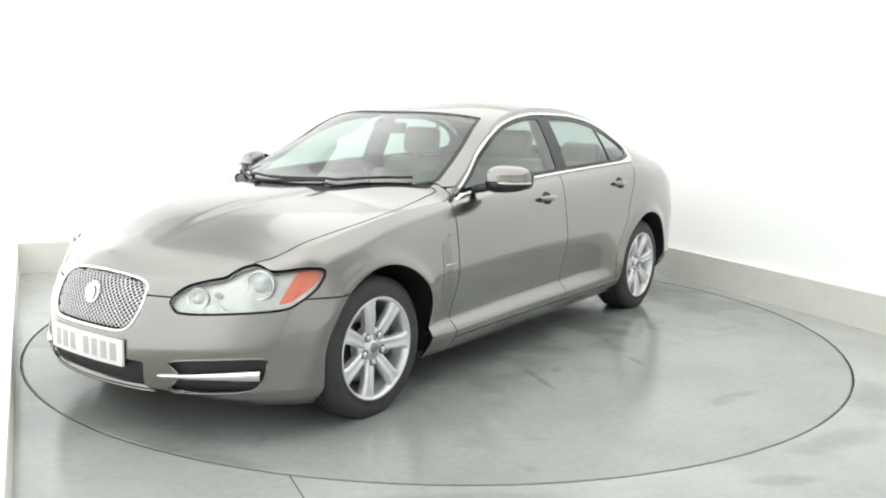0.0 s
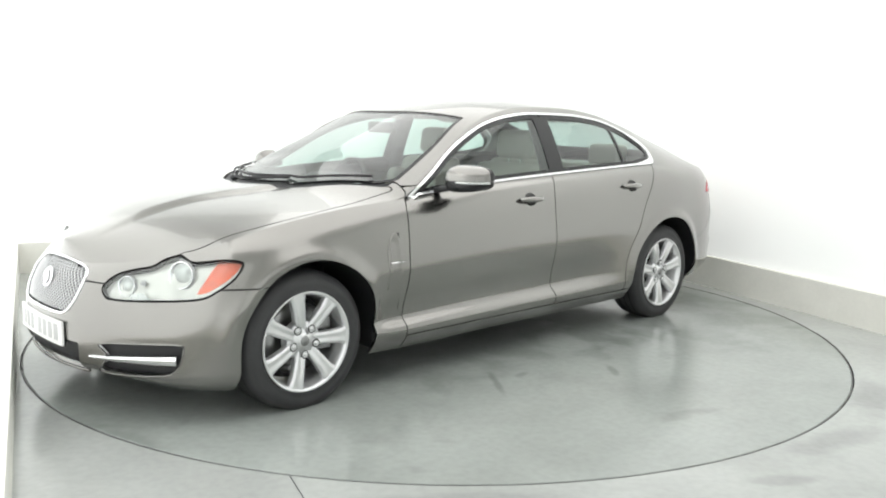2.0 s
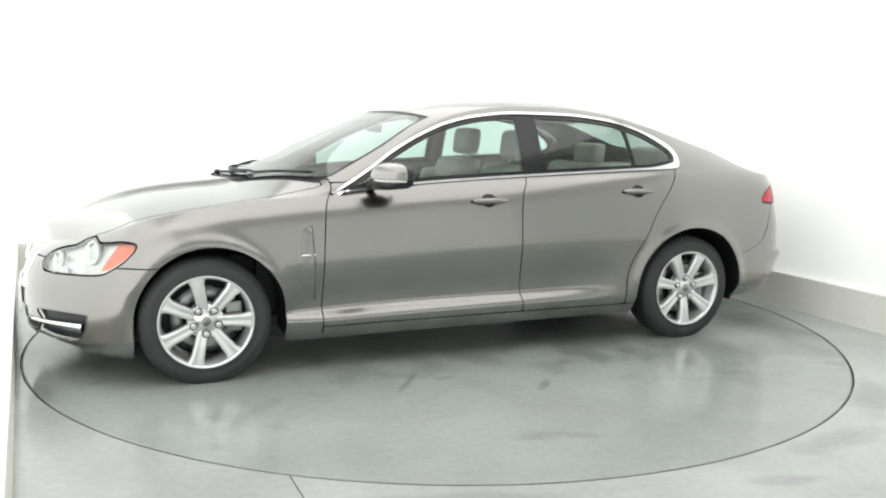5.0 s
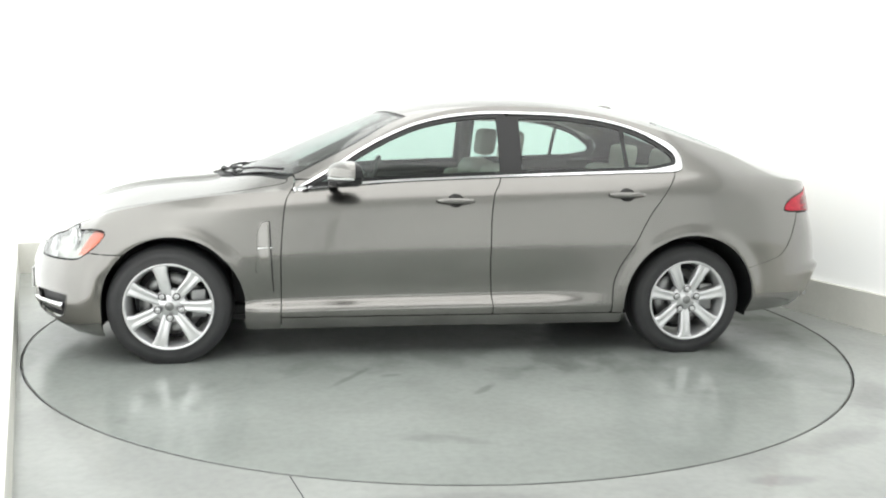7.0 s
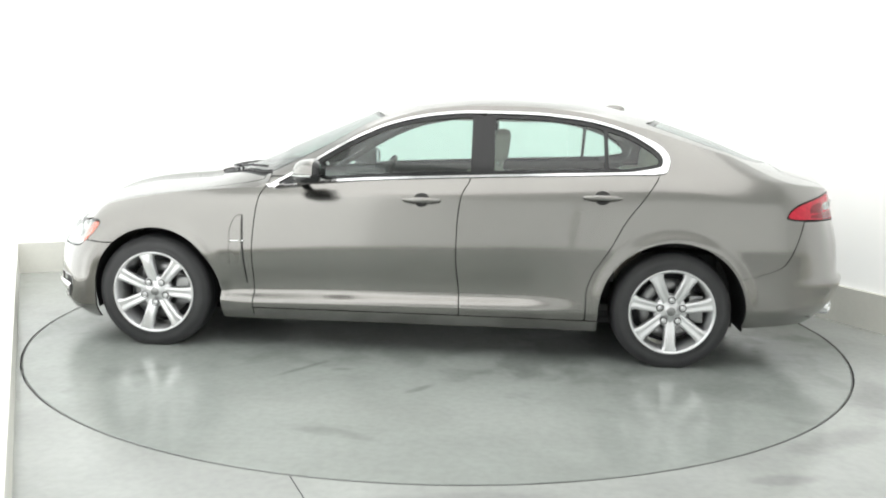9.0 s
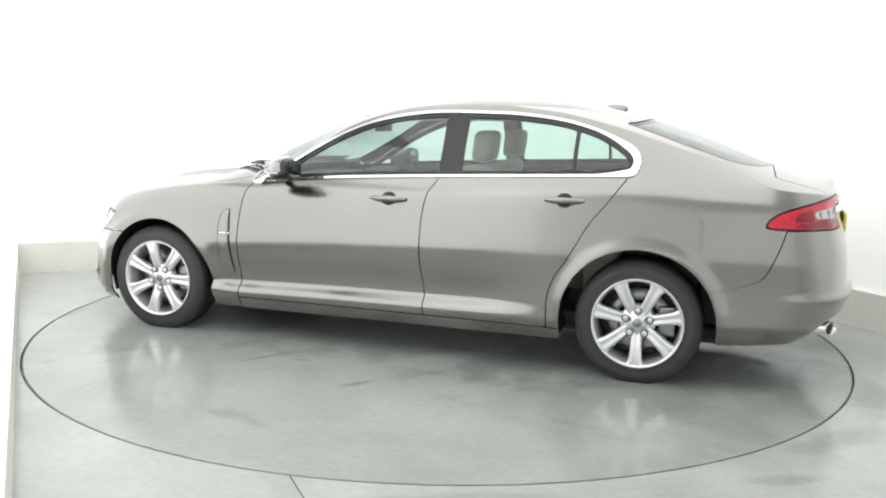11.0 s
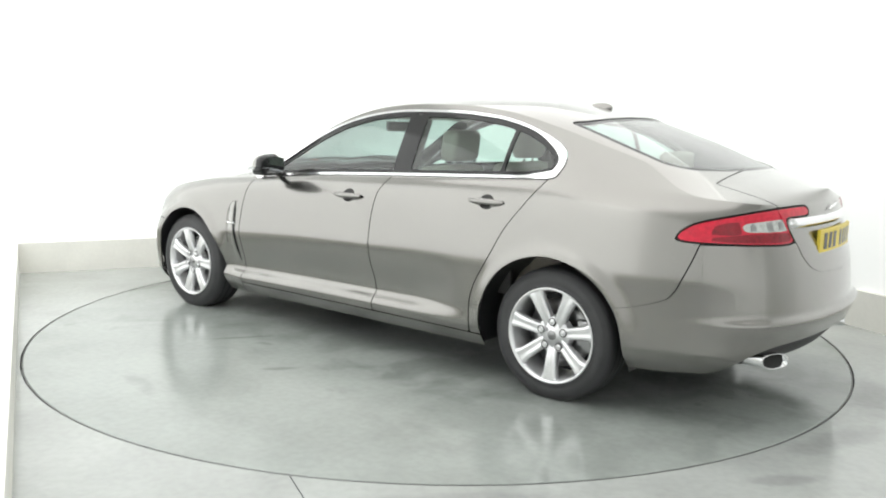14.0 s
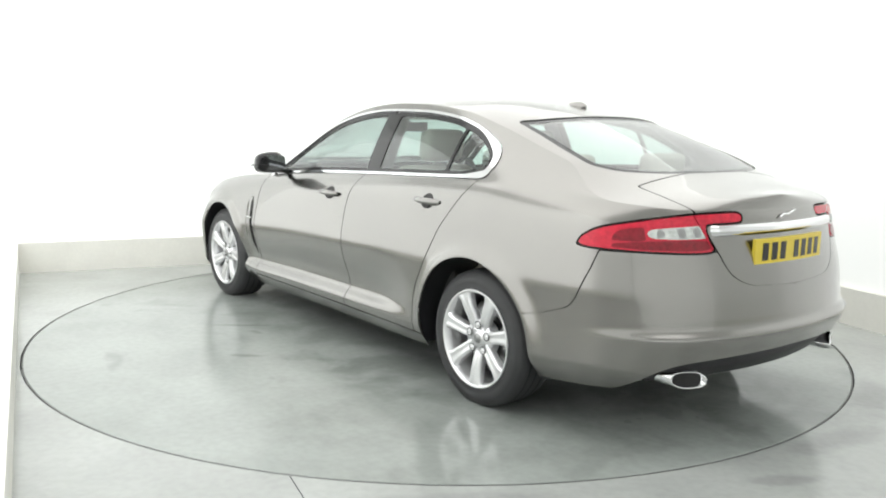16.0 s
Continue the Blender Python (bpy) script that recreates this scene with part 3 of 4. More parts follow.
panel("rear_window_border", both(sunk(border, 0.005)), GLOSSBLACK, car, "black rear window edge band", 0.006)

def nose_x(y, z):
    """How far the front skin reaches at (y, z)."""
    P = side_grid[:, :145].reshape(-1, 3)
    d = (P[:, 1] - abs(y)) ** 2 + (P[:, 2] - z) ** 2
    i = np.argsort(d)[:8]
    w = 1 / (d[i] + 4e-5)
    return float((P[i, 0] * w).sum() / w.sum())


def side_y(x, z):
    P = side_grid.reshape(-1, 3)
    d = (P[:, 0] - x) ** 2 + (P[:, 2] - z) ** 2 + np.where(P[:, 1] < 0.5, 1.0, 0.0)
    i = np.argsort(d)[:8]
    w = 1 / (d[i] + 4e-5)
    return float((P[i, 1] * w).sum() / w.sum())


# head lamps
HEAD = inside_poly(smooth_poly([(-1.745, 0.537), (-1.781, 0.579), (-1.70, 0.632), (-1.57, 0.660), (-1.471, 0.675), (-1.394, 0.706), (-1.297, 0.724), (-1.214, 0.704),
                                (-1.117, 0.708), (-1.022, 0.717), (-0.925, 0.712), (-0.903, 0.69), (-0.955, 0.634), (-1.055, 0.583), (-1.148, 0.556), (-1.401, 0.541),
                                (-1.628, 0.534)], 130))


def head_f(x, y, z):
    return np.where((x > 1.6) & (z > 0.45) & (y > 0.3), HEAD(y - x, z), 1.0)


lamp, skin = take(skin, head_f, 0.004)
lens, rim = cut(lamp, lambda x, y, z: head_f(x, y, z) + 0.0055)
both_sides("headlight_rim", sunk(rim, 0.004), GLOSSBLACK, "black headlight rim", 0.02)


def amber_f(x, y, z):
    return np.maximum(x - y - 1.06 - (0.705 - z) * 0.86, head_f(x, y, z) + 0.017)


bowl = sunk(lens, 0.026)
amber, clear = cut(bowl, amber_f)
for sgn in (1, -1):
    headlight = panel("headlight", lens if sgn > 0 else mirror(lens), LAMPGLASS, car, "clear headlight with amber indicator and round projector", 0.0)
    headlight.visible_shadow = False
    for nm, m, mat, lab in (("indicator", amber, AMBER, "orange indicator lens"), ("reflector", clear, LAMPBOWL, "silver headlight reflector")):
        panel(nm, m if sgn > 0 else mirror(m), mat, headlight, lab, 0.004)
    for (px, py, pz), r, depth in (((nose_x(0.690, 0.650) - 0.006, 0.690, 0.650), 0.060, 0.03), ((nose_x(0.495, 0.590) - 0.010, 0.495, 0.590), 0.044, 0.02)):
        d = Vector((0.86, 0.45 * sgn, 0.16)).normalized()
        turn = Vector((0, 1, 0)).rotation_difference(d).to_matrix()
        c = Vector((px, py * sgn, pz)) - d * 0.006
        prof = [(r * 0.5, -0.04), (r * 0.74, -0.014), (r * 0.90, -0.004), (r * 0.97, 0.0), (r, -0.006), (r, -0.05)]
        v, f = lathe(prof, 32)
        part("projector_ring", ([c + turn @ Vector(p) for p in v], f), CHROME, headlight, "bright projector ring")
        v, f = lathe([(r * 1.10, -0.012), (r * 1.0, -0.003), (r * 0.985, -0.006)], 32)
        part("projector_gap", ([c + turn @ Vector(p) for p in v], f), ALLOYDARK, headlight, "grey gap round the projector")
        v, f = lathe([(0.0005, 0.0), (r * 0.3, -0.002), (r * 0.55, -0.009), (r * 0.7, -0.02)], 28)
        part("projector_lens", ([c + turn @ Vector(p) for p in v], [tuple(reversed(q)) for q in f]), WHITELENS, headlight, "clear projector lens")

    for nm, pts, mat, lab in (("washer_cover", [(-1.60, 0.538), (-1.585, 0.565), (-1.50, 0.572), (-1.455, 0.541)], WHITELENS, "pale washer cover"),
                              ("marker_light", [(-1.535, 0.600), (-1.535, 0.622), (-1.495, 0.624), (-1.495, 0.602)], ALLOYDARK, "small grey marker light")):
        poly = inside_poly(pts)
        piece, _ = cut(lens, lambda x, y, z: poly(y - x, z))
        piece = sunk(piece, 0.010)
        panel(nm, piece if sgn > 0 else mirror(piece), mat, headlight, lab, 0.004)

# tail lamps
TAIL = inside_poly(smooth_poly([(1.170, 0.840), (1.206, 0.879), (1.298, 0.916), (1.482, 0.945), (1.767, 0.972), (2.047, 0.980), (2.114, 0.972), (2.128, 0.950), (2.10, 0.934),
                                (1.92, 0.930), (1.903, 0.915), (1.925, 0.87), (1.942, 0.822), (1.675, 0.821), (1.424, 0.827), (1.238, 0.831)], 150))


def tail_f(x, y, z):
    return np.where((x < -1.9) & (z > 0.7) & (z < 1.0), TAIL(-x - y, z), 1.0)


lid_y = curve([(0.60, -0.02), (0.667, 0.0), (0.675, 0.22), (0.695, 0.326), (0.742, 0.398), (0.822, 0.440), (0.881, 0.468), (0.98, 0.515), (1.01, 0.535), (1.1, 0.56)])


def split_f(x, y, z):
    return (-x - y) - (1.817 + (0.976 - z) * 0.86)


lamp, skin = take(skin, tail_f, 0.003)
body, edge = cut(lamp, lambda x, y, z: tail_f(x, y, z) + 0.006)
both_sides("tail_light_seal", sunk(edge, 0.003), GLOSSBLACK, "black tail light seal", 0.02)
outer, lidpart = take(body, split_f, 0.003)
CLEARPOLY = inside_poly(smooth_poly([(1.56, 0.897), (1.60, 0.914), (1.87, 0.927), (1.905, 0.905), (1.90, 0.879), (1.61, 0.878)], 40))
CELLPOLY = inside_poly(smooth_poly([(1.36, 0.868), (1.40, 0.905), (1.53, 0.920), (1.545, 0.895), (1.54, 0.868)], 40))
STRIPPOLY = inside_poly(smooth_poly([(1.36, 0.842), (1.38, 0.856), (1.62, 0.868), (1.90, 0.868), (1.915, 0.834), (1.65, 0.832)], 40))
clearp, redp = cut(outer, lambda x, y, z: np.where(x < -1.9, CLEARPOLY(-x - y, z), 1.0))
for sgn in (1, -1):
    m = redp if sgn > 0 else mirror(redp)
    tl = panel("tail_light", m, RED, car, "red tail light with clear centre", 0.012)
    for nm, poly in (("brake_light_cell", CELLPOLY), ("tail_light_strip", STRIPPOLY)):
        cell, _ = cut(outer, lambda x, y, z: np.where(x < -1.9, poly(-x - y, z), 1.0))
        cell = sunk(cell, -0.0015)
        panel(nm, cell if sgn > 0 else mirror(cell), DEEPRED, tl, "dark red lens cell", 0.004)
    for edge0 in (1.635, 1.755, 1.845):
        rib, _ = cut(clearp, lambda x, y, z: np.where(x < -1.9, np.maximum(np.abs(-x - y - edge0 - 0.4 * (0.9 - z)) - 0.022, CLEARPOLY(-x - y, z) + 0.006), 1.0))
        rib = sunk(rib, -0.0035)
        panel("reversing_rib", rib if sgn > 0 else mirror(rib), ALLOYDARK, tl, "grey bar inside the clear lens", 0.003)
    m = sunk(clearp, -0.002)
    panel("reversing_lens", m if sgn > 0 else mirror(m), WHITELENS, tl, "clear reversing light lens", 0.012)
    panel("tail_light_inner", lidpart if sgn > 0 else mirror(lidpart), RED, car, "red tail light strip on the boot lid", 0.012)

# front openings
GRILLE = inside_poly(smooth_poly([(0.0, 0.660), (0.15, 0.655), (0.262, 0.640), (0.292, 0.612), (0.298, 0.545), (0.275, 0.478), (0.235, 0.450), (0.12, 0.446), (0.0, 0.446),
                                  (-0.12, 0.446), (-0.235, 0.450), (-0.275, 0.478), (-0.298, 0.545), (-0.292, 0.612), (-0.262, 0.640), (-0.15, 0.655)], 140))


def grille_f(x, y, z):
    return np.where((x > 1.9) & (z < 0.70), GRILLE(y, z), 1.0)


def intake_f(x, y, z):
    return np.where(x > 1.9, np.maximum(y - 0.338, np.maximum(z - (0.350 - 0.05 * y), 0.212 - z)), 1.0)


SLOT = inside_poly(smooth_poly([(-1.80, 0.335), (-1.72, 0.350), (-1.45, 0.360), (-1.25, 0.362), (-1.235, 0.335), (-1.27, 0.262), (-1.34, 0.228), (-1.55, 0.214), (-1.76, 0.212),
                                (-1.80, 0.225), (-1.76, 0.255), (-1.73, 0.29)], 80))


def slot_f(x, y, z):
    return np.where((x > 1.8) & (y > 0.3), SLOT(y - x, z), 1.0)


grille, skin = take(skin, grille_f, 0.0)
intake, skin = take(skin, intake_f, 0.0)
slot, skin = take(skin, slot_f, 0.0)
panel("grille_backing", both(sunk(grille, 0.05)), BLACK, car, "black recess behind the grille", 0.004)
loop = thin_loop(edge_loop(both(grille)), 0.012)
loop = np.array(loop)
for _ in range(4):
    loop = 0.25 * np.roll(loop, 1, 0) + 0.5 * loop + 0.25 * np.roll(loop, -1, 0)
part("grille_surround", tube(loop, 0.0068, 10, True), CHROME, car, "broad polished chrome grille surround")
panel("lower_intake", both(sunk(intake, 0.016)), BLACK, car, "black lower air intake", 0.004)
both_sides("fog_slot", sunk(slot, 0.022), BLACK, "black bumper air slot", 0.004)
ring_pts = np.array(thin_loop(edge_loop(slot), 0.012))
for sgn in (1, -1):
    part("slot_edge", tube(ring_pts * np.array([1, sgn, 1]), 0.004, 6, True), PAINT, car)


# woven grille mesh: crossing wires, one part
vs, fs = [], []
pitch = 0.025
for way in (1, -1):
    for k in range(-30, 31):
        run = []
        for z in np.linspace(0.445, 0.662, 19):
            y = k * pitch + way * (z - 0.55) * 1.25
            if GRILLE(np.array([y]), np.array([z]))[0] < -0.004:
                run.append((nose_x(y, z) - 0.012 - 0.003 * way, y, z))
        if len(run) > 1:
            v, f = tube(run, 0.0026, 5)
            fs += [tuple(i + len(vs) for i in q) for q in f]
            vs += v
tagged(part("grille_mesh", (vs, fs), ALLOY, car, "silver woven wire grille mesh"), kind="stuff")
v, f = lathe([(0.0005, 0.012), (0.022, 0.010), (0.034, 0.003), (0.036, 0.004), (0.043, 0.005), (0.046, -0.004)], 32)
badge_x = nose_x(0, 0.575) + 0.004
badge = part("badge", ([(badge_x + p[1] - 0.28 * p[2], p[0], 0.575 + p[2]) for p in v], f), CHROME, car, "round silver grille badge")
v, f = lathe([(0.0005, 0.0145), (0.012, 0.0150), (0.017, 0.0125), (0.024, 0.0118), (0.031, 0.0075)], 24)
part("badge_face", ([(badge_x + p[1] - 0.28 * p[2], p[0], 0.575 + p[2]) for p in v], f), ALLOY, badge, "silver embossed badge face")
for sgn in (1, -1):
    path = [(nose_x(y, 0.293 + 0.006 * t) + 0.004, y * sgn, 0.283 + 0.008 * t) for t, y in zip(np.linspace(0, 1, 14), np.linspace(0.40, 0.742, 14))]
    vs, fs = [], []
    for t, p in zip(np.linspace(0, 1, 14), path):
        h = 0.007 + 0.018 * t
        n = Vector((0.8, 0.6 * sgn, 0))
        for a, b in ((-1, -0.012), (-0.8, 0.004), (0.2, 0.012), (0.8, 0.006), (1, -0.012)):
            vs.append(Vector(p) + n * b + Vector((0, 0, a * h)))
    for i in range(13):
        for j in range(4):
            fs.append((i * 5 + j, i * 5 + j + 1, i * 5 + j + 6, i * 5 + j + 5))
    part("bumper_blade", (vs, fs if sgn > 0 else [tuple(reversed(q)) for q in fs]), CHROME, car, "bright chrome bumper blade")
lip = [(nose_x(y, 0.215) + 0.004, y, 0.207) for y in np.linspace(-0.36, 0.36, 25)]
part("intake_lip", tube(lip, 0.007, 8), PAINT, car)

# bonnet, wings, bumpers, doors, boot lid
bonnet_y = curve([(0.9, 0.735), (1.2, 0.772), (1.435, 0.785), (1.6, 0.775), (1.725, 0.752), (1.88, 0.685), (1.95, 0.625), (2.3, 0.60)])
bonnet, skin = take(skin, lambda x, y, z: np.maximum(np.maximum(0.595 - z, y - bonnet_y(x)), np.maximum(1.302 - 0.92 * y**2 - x, 0.84 - x)))
panel("bonnet", both(bonnet), PAINT, car)
bumper, skin = take(skin, lambda x, y, z: np.maximum(z - 0.597, 1.60 - x))
panel("front_bumper", both(bumper), PAINT, car)
gap_front = curve([(0.1, 0.872), (0.57, 0.870), (0.72, 0.862), (0.88, 0.842), (0.93, 0.815), (0.96, 0.80)])
gap_mid = curve([(0.1, -0.30), (0.35, -0.290), (0.59, -0.270), (0.75, -0.272), (0.91, -0.290), (1.0, -0.335), (1.05, -0.345)])
gap_rear = curve([(0.1, -0.985), (0.40, -0.985), (0.50, -1.01), (0.58, -1.055), (0.67, -1.11), (0.80, -1.18), (0.94, -1.285), (1.05, -1.36), (1.08, -1.375)])
belt = lambda x: 1.0 - 0.0455 * (x + 0.2) + 0.03
wing, skin = take(skin, lambda x, y, z: np.maximum(gap_front(z) - x, z - 1.0))
both_sides("front_wing", wing, PAINT)
fdoor, skin = take(skin, lambda x, y, z: np.maximum(np.maximum(x - gap_front(z), gap_mid(z) - x), np.maximum(0.25 - z, z - belt(x))))
rdoor, skin = take(skin, lambda x, y, z: np.maximum(np.maximum(x - gap_mid(z), gap_rear(z) - x), np.maximum(0.25 - z, z - belt(x))))
sill, skin = take(skin, lambda x, y, z: np.maximum(z - 0.25, np.abs(x) - 1.2))
both_sides("sill", sill, PAINT)
lid, skin = take(skin, lambda x, y, z: np.maximum(np.maximum(y - lid_y(z), x + 2.08), 0.66 - z))
panel("boot_lid", both(lid), PAINT, car)
bump_gap = curve([(0.1, -1.70), (0.50, -1.78), (0.532, -1.90), (0.583, -2.028), (0.687, -2.087), (0.82, -2.132), (0.9, -2.15)])
rbump, skin = take(skin, lambda x, y, z: np.maximum(x - bump_gap(z), z - 0.825))
# valance below this line: shade under the bumper put in as black
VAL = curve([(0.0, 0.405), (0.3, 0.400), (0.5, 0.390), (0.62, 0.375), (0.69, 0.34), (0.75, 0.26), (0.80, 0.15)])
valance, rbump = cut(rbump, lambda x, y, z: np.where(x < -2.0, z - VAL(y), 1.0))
panel("rear_bumper", both(rbump), PAINT, car)
panel("rear_valance", both(sunk(valance, 0.040)), BLACK, car, "lower rear valance, black for the shade under the bumper", 0.02)
panel("body_shell", both(skin), PAINT, car)

for sgn in (1, -1):
    for nm, m, (hx, hy, hz) in (("front_door", fdoor, (-0.073, 0.868, 0.882)), ("rear_door", rdoor, (-1.052, 0.876, 0.922))):
        door = panel(nm, m if sgn > 0 else mirror(m), PAINT, car)
        # handle: a bar over a dished recess, coloured dark for the recess's shade
        vs, fs = [], []
        for i, t in enumerate(np.linspace(-1, 1, 17)):
            w, h = 0.010 + 0.006 * (1 - t**4), 0.008 + 0.009 * (1 - abs(t) ** 3)
            for j in range(10):
                a = 2 * math.pi * j / 10
                vs.append((hx + t * 0.105, (hy + 0.012 + 0.016 * (1 - t**2) + w * math.cos(a)) * sgn, hz + 0.004 + h * math.sin(a)))
        for i in range(16):
            for j in range(10):
                q = (i * 10 + j, i * 10 + (j + 1) % 10, (i + 1) * 10 + (j + 1) % 10, (i + 1) * 10 + j)
                fs.append(q if sgn < 0 else tuple(reversed(q)))
        part("door_handle", (vs, fs), PAINT, door, "body-coloured pull handle")
        v, f = lathe([(0.0005, 0.0), (0.036, 0.001), (0.042, 0.004), (0.045, 0.0)], 28)
        part("handle_recess_shade", ([(hx + p[0] * 1.0, (side_y(hx + p[0], hz + p[2]) + 0.003 + p[1]) * sgn, hz + 0.004 + p[2] * 0.8) for p in v], f), DARKTRIM, door, "handle recess with its shade painted dark")

# dark carcass seen in the shut lines
carcass = grid_mesh(skin_grid[:rows_all + 4])
_, carcass = cut(carcass, lambda x, y, z: ARCH_F(x, y, z) - 0.02)
_, carcass = cut(carcass, lambda x, y, z: ARCH_R(x, y, z) - 0.02)
carcass, _ = cut(carcass, lambda x, y, z: np.maximum(np.maximum(z - belt(x) + 0.03, x - 1.72), -2.02 - x))
panel("carcass", both(sunk(carcass, 0.03)), GAP, car, "dark inner body", 0.0)
lower = grid_mesh(skin_grid[rows_all + 6:])
bay, _ = cut(lower, lambda x, y, z: np.maximum(np.minimum(1.27 - 0.92 * y**2 - x, x + 2.12), np.maximum(x - 2.05, -2.38 - x)))
bay = (bay[0] * np.array([1, 0.985, 1]) - np.array([0, 0, 0.035]), bay[1])
bay_f, bay_r = cut(bay, lambda x, y, z: -x)
panel("bonnet_frame", both(bay_f), GAP, car, "dark inner bonnet frame", 0.0)
panel("boot_frame", both(bay_r), GAP, car, "dark inner boot frame", 0.0)
lamp_rear = grid_mesh(skin_grid[:rows_all])
lamp_rear, _ = cut(lamp_rear, lambda x, y, z: np.maximum(np.maximum(x + 2.0, z - 0.96), 0.42 - z))
panel("inner_tail", both(sunk(lamp_rear, 0.03)), GAP, car, "dark inner tail panel", 0.0)
part("underbody", box_bm(-1.95, 1.85, -0.62, 0.62, 0.20, 0.27, 0.02), BLACK, car, "black underbody tray")
for hx in (HUB_F[0], HUB_R[0]):
    part("axle_box", box_bm(hx - 0.3, hx + 0.3, -0.6, 0.6, 0.24, 0.62, 0.03), BLACK, car, "black suspension and wheel well")
for sgn in (1, -1):
    for hx, r, half in ((1.428, 0.372, 0.368), (-1.447, 0.384, 0.394)):
        vs, fs = [], []
        for i in range(41):
            a = math.pi * i / 40
            px, pz = hx + (half + 0.006) * math.cos(a), 0.318 + (r + 0.006) * math.sin(a)
            if i in (0, 40):
                pz = 0.205
            vs += [(px, 0.55 * sgn, pz), (px, (side_y(px, max(pz, 0.27)) - (0.012 if pz > 0.33 else 0.045)) * sgn, pz)]
        fs = [(2 * i, 2 * i + 1, 2 * i + 3, 2 * i + 2) for i in range(40)]
        part("arch_liner", (vs, fs), BLACK, car, "black plastic wheel arch liner")
        part("well_wall", ([(hx + 0.42 * a, 0.56 * sgn, 0.165 + 0.535 * b) for a, b in ((-1, 0), (1, 0), (1, 1), (-1, 1))], [(0, 1, 2, 3)]), BLACK, car, "dark inner wheel well")


# ---- wheels ----
def build_wheel(spoke_phase, nut_phase):
    wheel = new("wheel")
    wheel.parent = car
    v, f = lathe([(0.225, 0.095), (0.236, 0.108), (0.241, 0.1105), (0.243, 0.1085), (0.262, 0.114), (0.287, 0.112), (0.290, 0.1095), (0.307, 0.100), (0.320, 0.086), (0.325, 0.060), (0.327, 0.0),
                  (0.325, -0.06), (0.318, -0.095), (0.30, -0.118), (0.25, -0.115), (0.225, -0.095)], 72)
    v = [(x, y + (0.010 * max(0.0, -z - 0.28) / 0.05 * (1 if y > 0 else -1) if z < -0.28 else 0), max(z, -0.3135)) for x, y, z in v]
    part("tyre", (v, f), RUBBER, wheel, "black road tyre")
    vs, fs = [], []
    for k in range(3):
        h = (-0.045, 0.0, 0.045)[k]
        v, f = lathe([(0.3275, h - 0.004), (0.3282, h), (0.3275, h + 0.004)], 72)
        v = [(x, y, max(z, -0.311)) for x, y, z in v]
        fs += [tuple(i + len(vs) for i in q) for q in f]
        vs += v
    part("tread_groove", (vs, fs), GAP, wheel, "dark tread grooves")
    v, f = lathe([(0.228, 0.100), (0.2345, 0.108), (0.2325, 0.1135), (0.226, 0.112), (0.218, 0.100), (0.213, 0.080), (0.207, 0.05), (0.203, -0.09), (0.225, -0.10)], 72)
    rim = part("rim", (v, f), ALLOY, wheel, "silver seven-spoke alloy rim")
    vs, fs = [], []
    sect = [(-1.0, -0.036), (-1.0, -0.010), (-0.82, 0.0), (-0.42, 0.001), (-0.25, -0.002), (0.25, -0.002), (0.42, 0.001), (0.82, 0.0), (1.0, -0.010), (1.0, -0.036)]
    n = len(sect)
    for i, t in enumerate(np.linspace(0, 1, 13)):
        r = 0.040 + 0.182 * t
        w = 0.0265 + 0.010 * t**1.5 + 0.014 * max(0.0, t - 0.86) / 0.14
        h = 0.076 + 0.029 * (1 - (1 - t) ** 2)
        for a, b in sect:
            vs.append((r, h + b, a * w))
    for i in range(12):
        for j in range(n - 1):
            fs.append((i * n + j, i * n + j + 1, (i + 1) * n + j + 1, (i + 1) * n + j))
    spoke_mesh = mesh_of("spoke", vs, fs, [ALLOY])
    for k in range(7):
        ob = new("spoke", spoke_mesh)
        ob.parent = wheel
        ob.matrix_basis = Matrix.Rotation(-radians(spoke_phase + k * 360 / 7), 4, "Y")
    v, f = lathe([(0.092, 0.03), (0.090, 0.070), (0.084, 0.081), (0.036, 0.080), (0.033, 0.084), (0.028, 0.088), (0.0005, 0.090)], 40)
    part("hub", (v, f), ALLOY, wheel, "silver hub centre")
    v, f = lathe([(0.024, 0.0885), (0.022, 0.091), (0.0005, 0.092)], 24)
    part("centre_cap", (v, f), STEEL, wheel, "grey centre cap")
    v, f = lathe([(0.0155, 0.072), (0.0155, 0.084), (0.0115, 0.084), (0.0105, 0.078), (0.0090, 0.078), (0.0090, 0.087), (0.0005, 0.088)], 12)
    nut = mesh_of("wheel_nut", v, f, [ALLOY])
    v, f = lathe([(0.0205, 0.0815), (0.0195, 0.0835), (0.0150, 0.0830)], 16)
    well = mesh_of("nut_recess", v, f, [DARKTRIM])
    for k in range(5):
        a = radians(nut_phase + 72 * k)
        ob = new("wheel_nut", nut)
        ob.parent = wheel
        ob.location = (0.064 * math.cos(a), 0.006, 0.064 * math.sin(a))
        ring = new("nut_recess", well)
        ring.parent = wheel
        ring.location = ob.location
    v, f = lathe([(0.085, 0.0), (0.085, 0.012), (0.168, 0.012), (0.168, -0.012), (0.085, -0.012)], 48)
    part("brake_disc", (v, f), STEEL, wheel, "grey steel brake disc")
    part("caliper", box_bm(-0.185, -0.10, -0.03, 0.035, -0.075, 0.085, 0.012), STEEL, wheel, "grey brake caliper")
    v, f = lathe([(0.0005, -0.05), (0.20, -0.05)], 40)
    part("back_plate", (v, f), BLACK, wheel, "dark brake back plate")
    return wheel


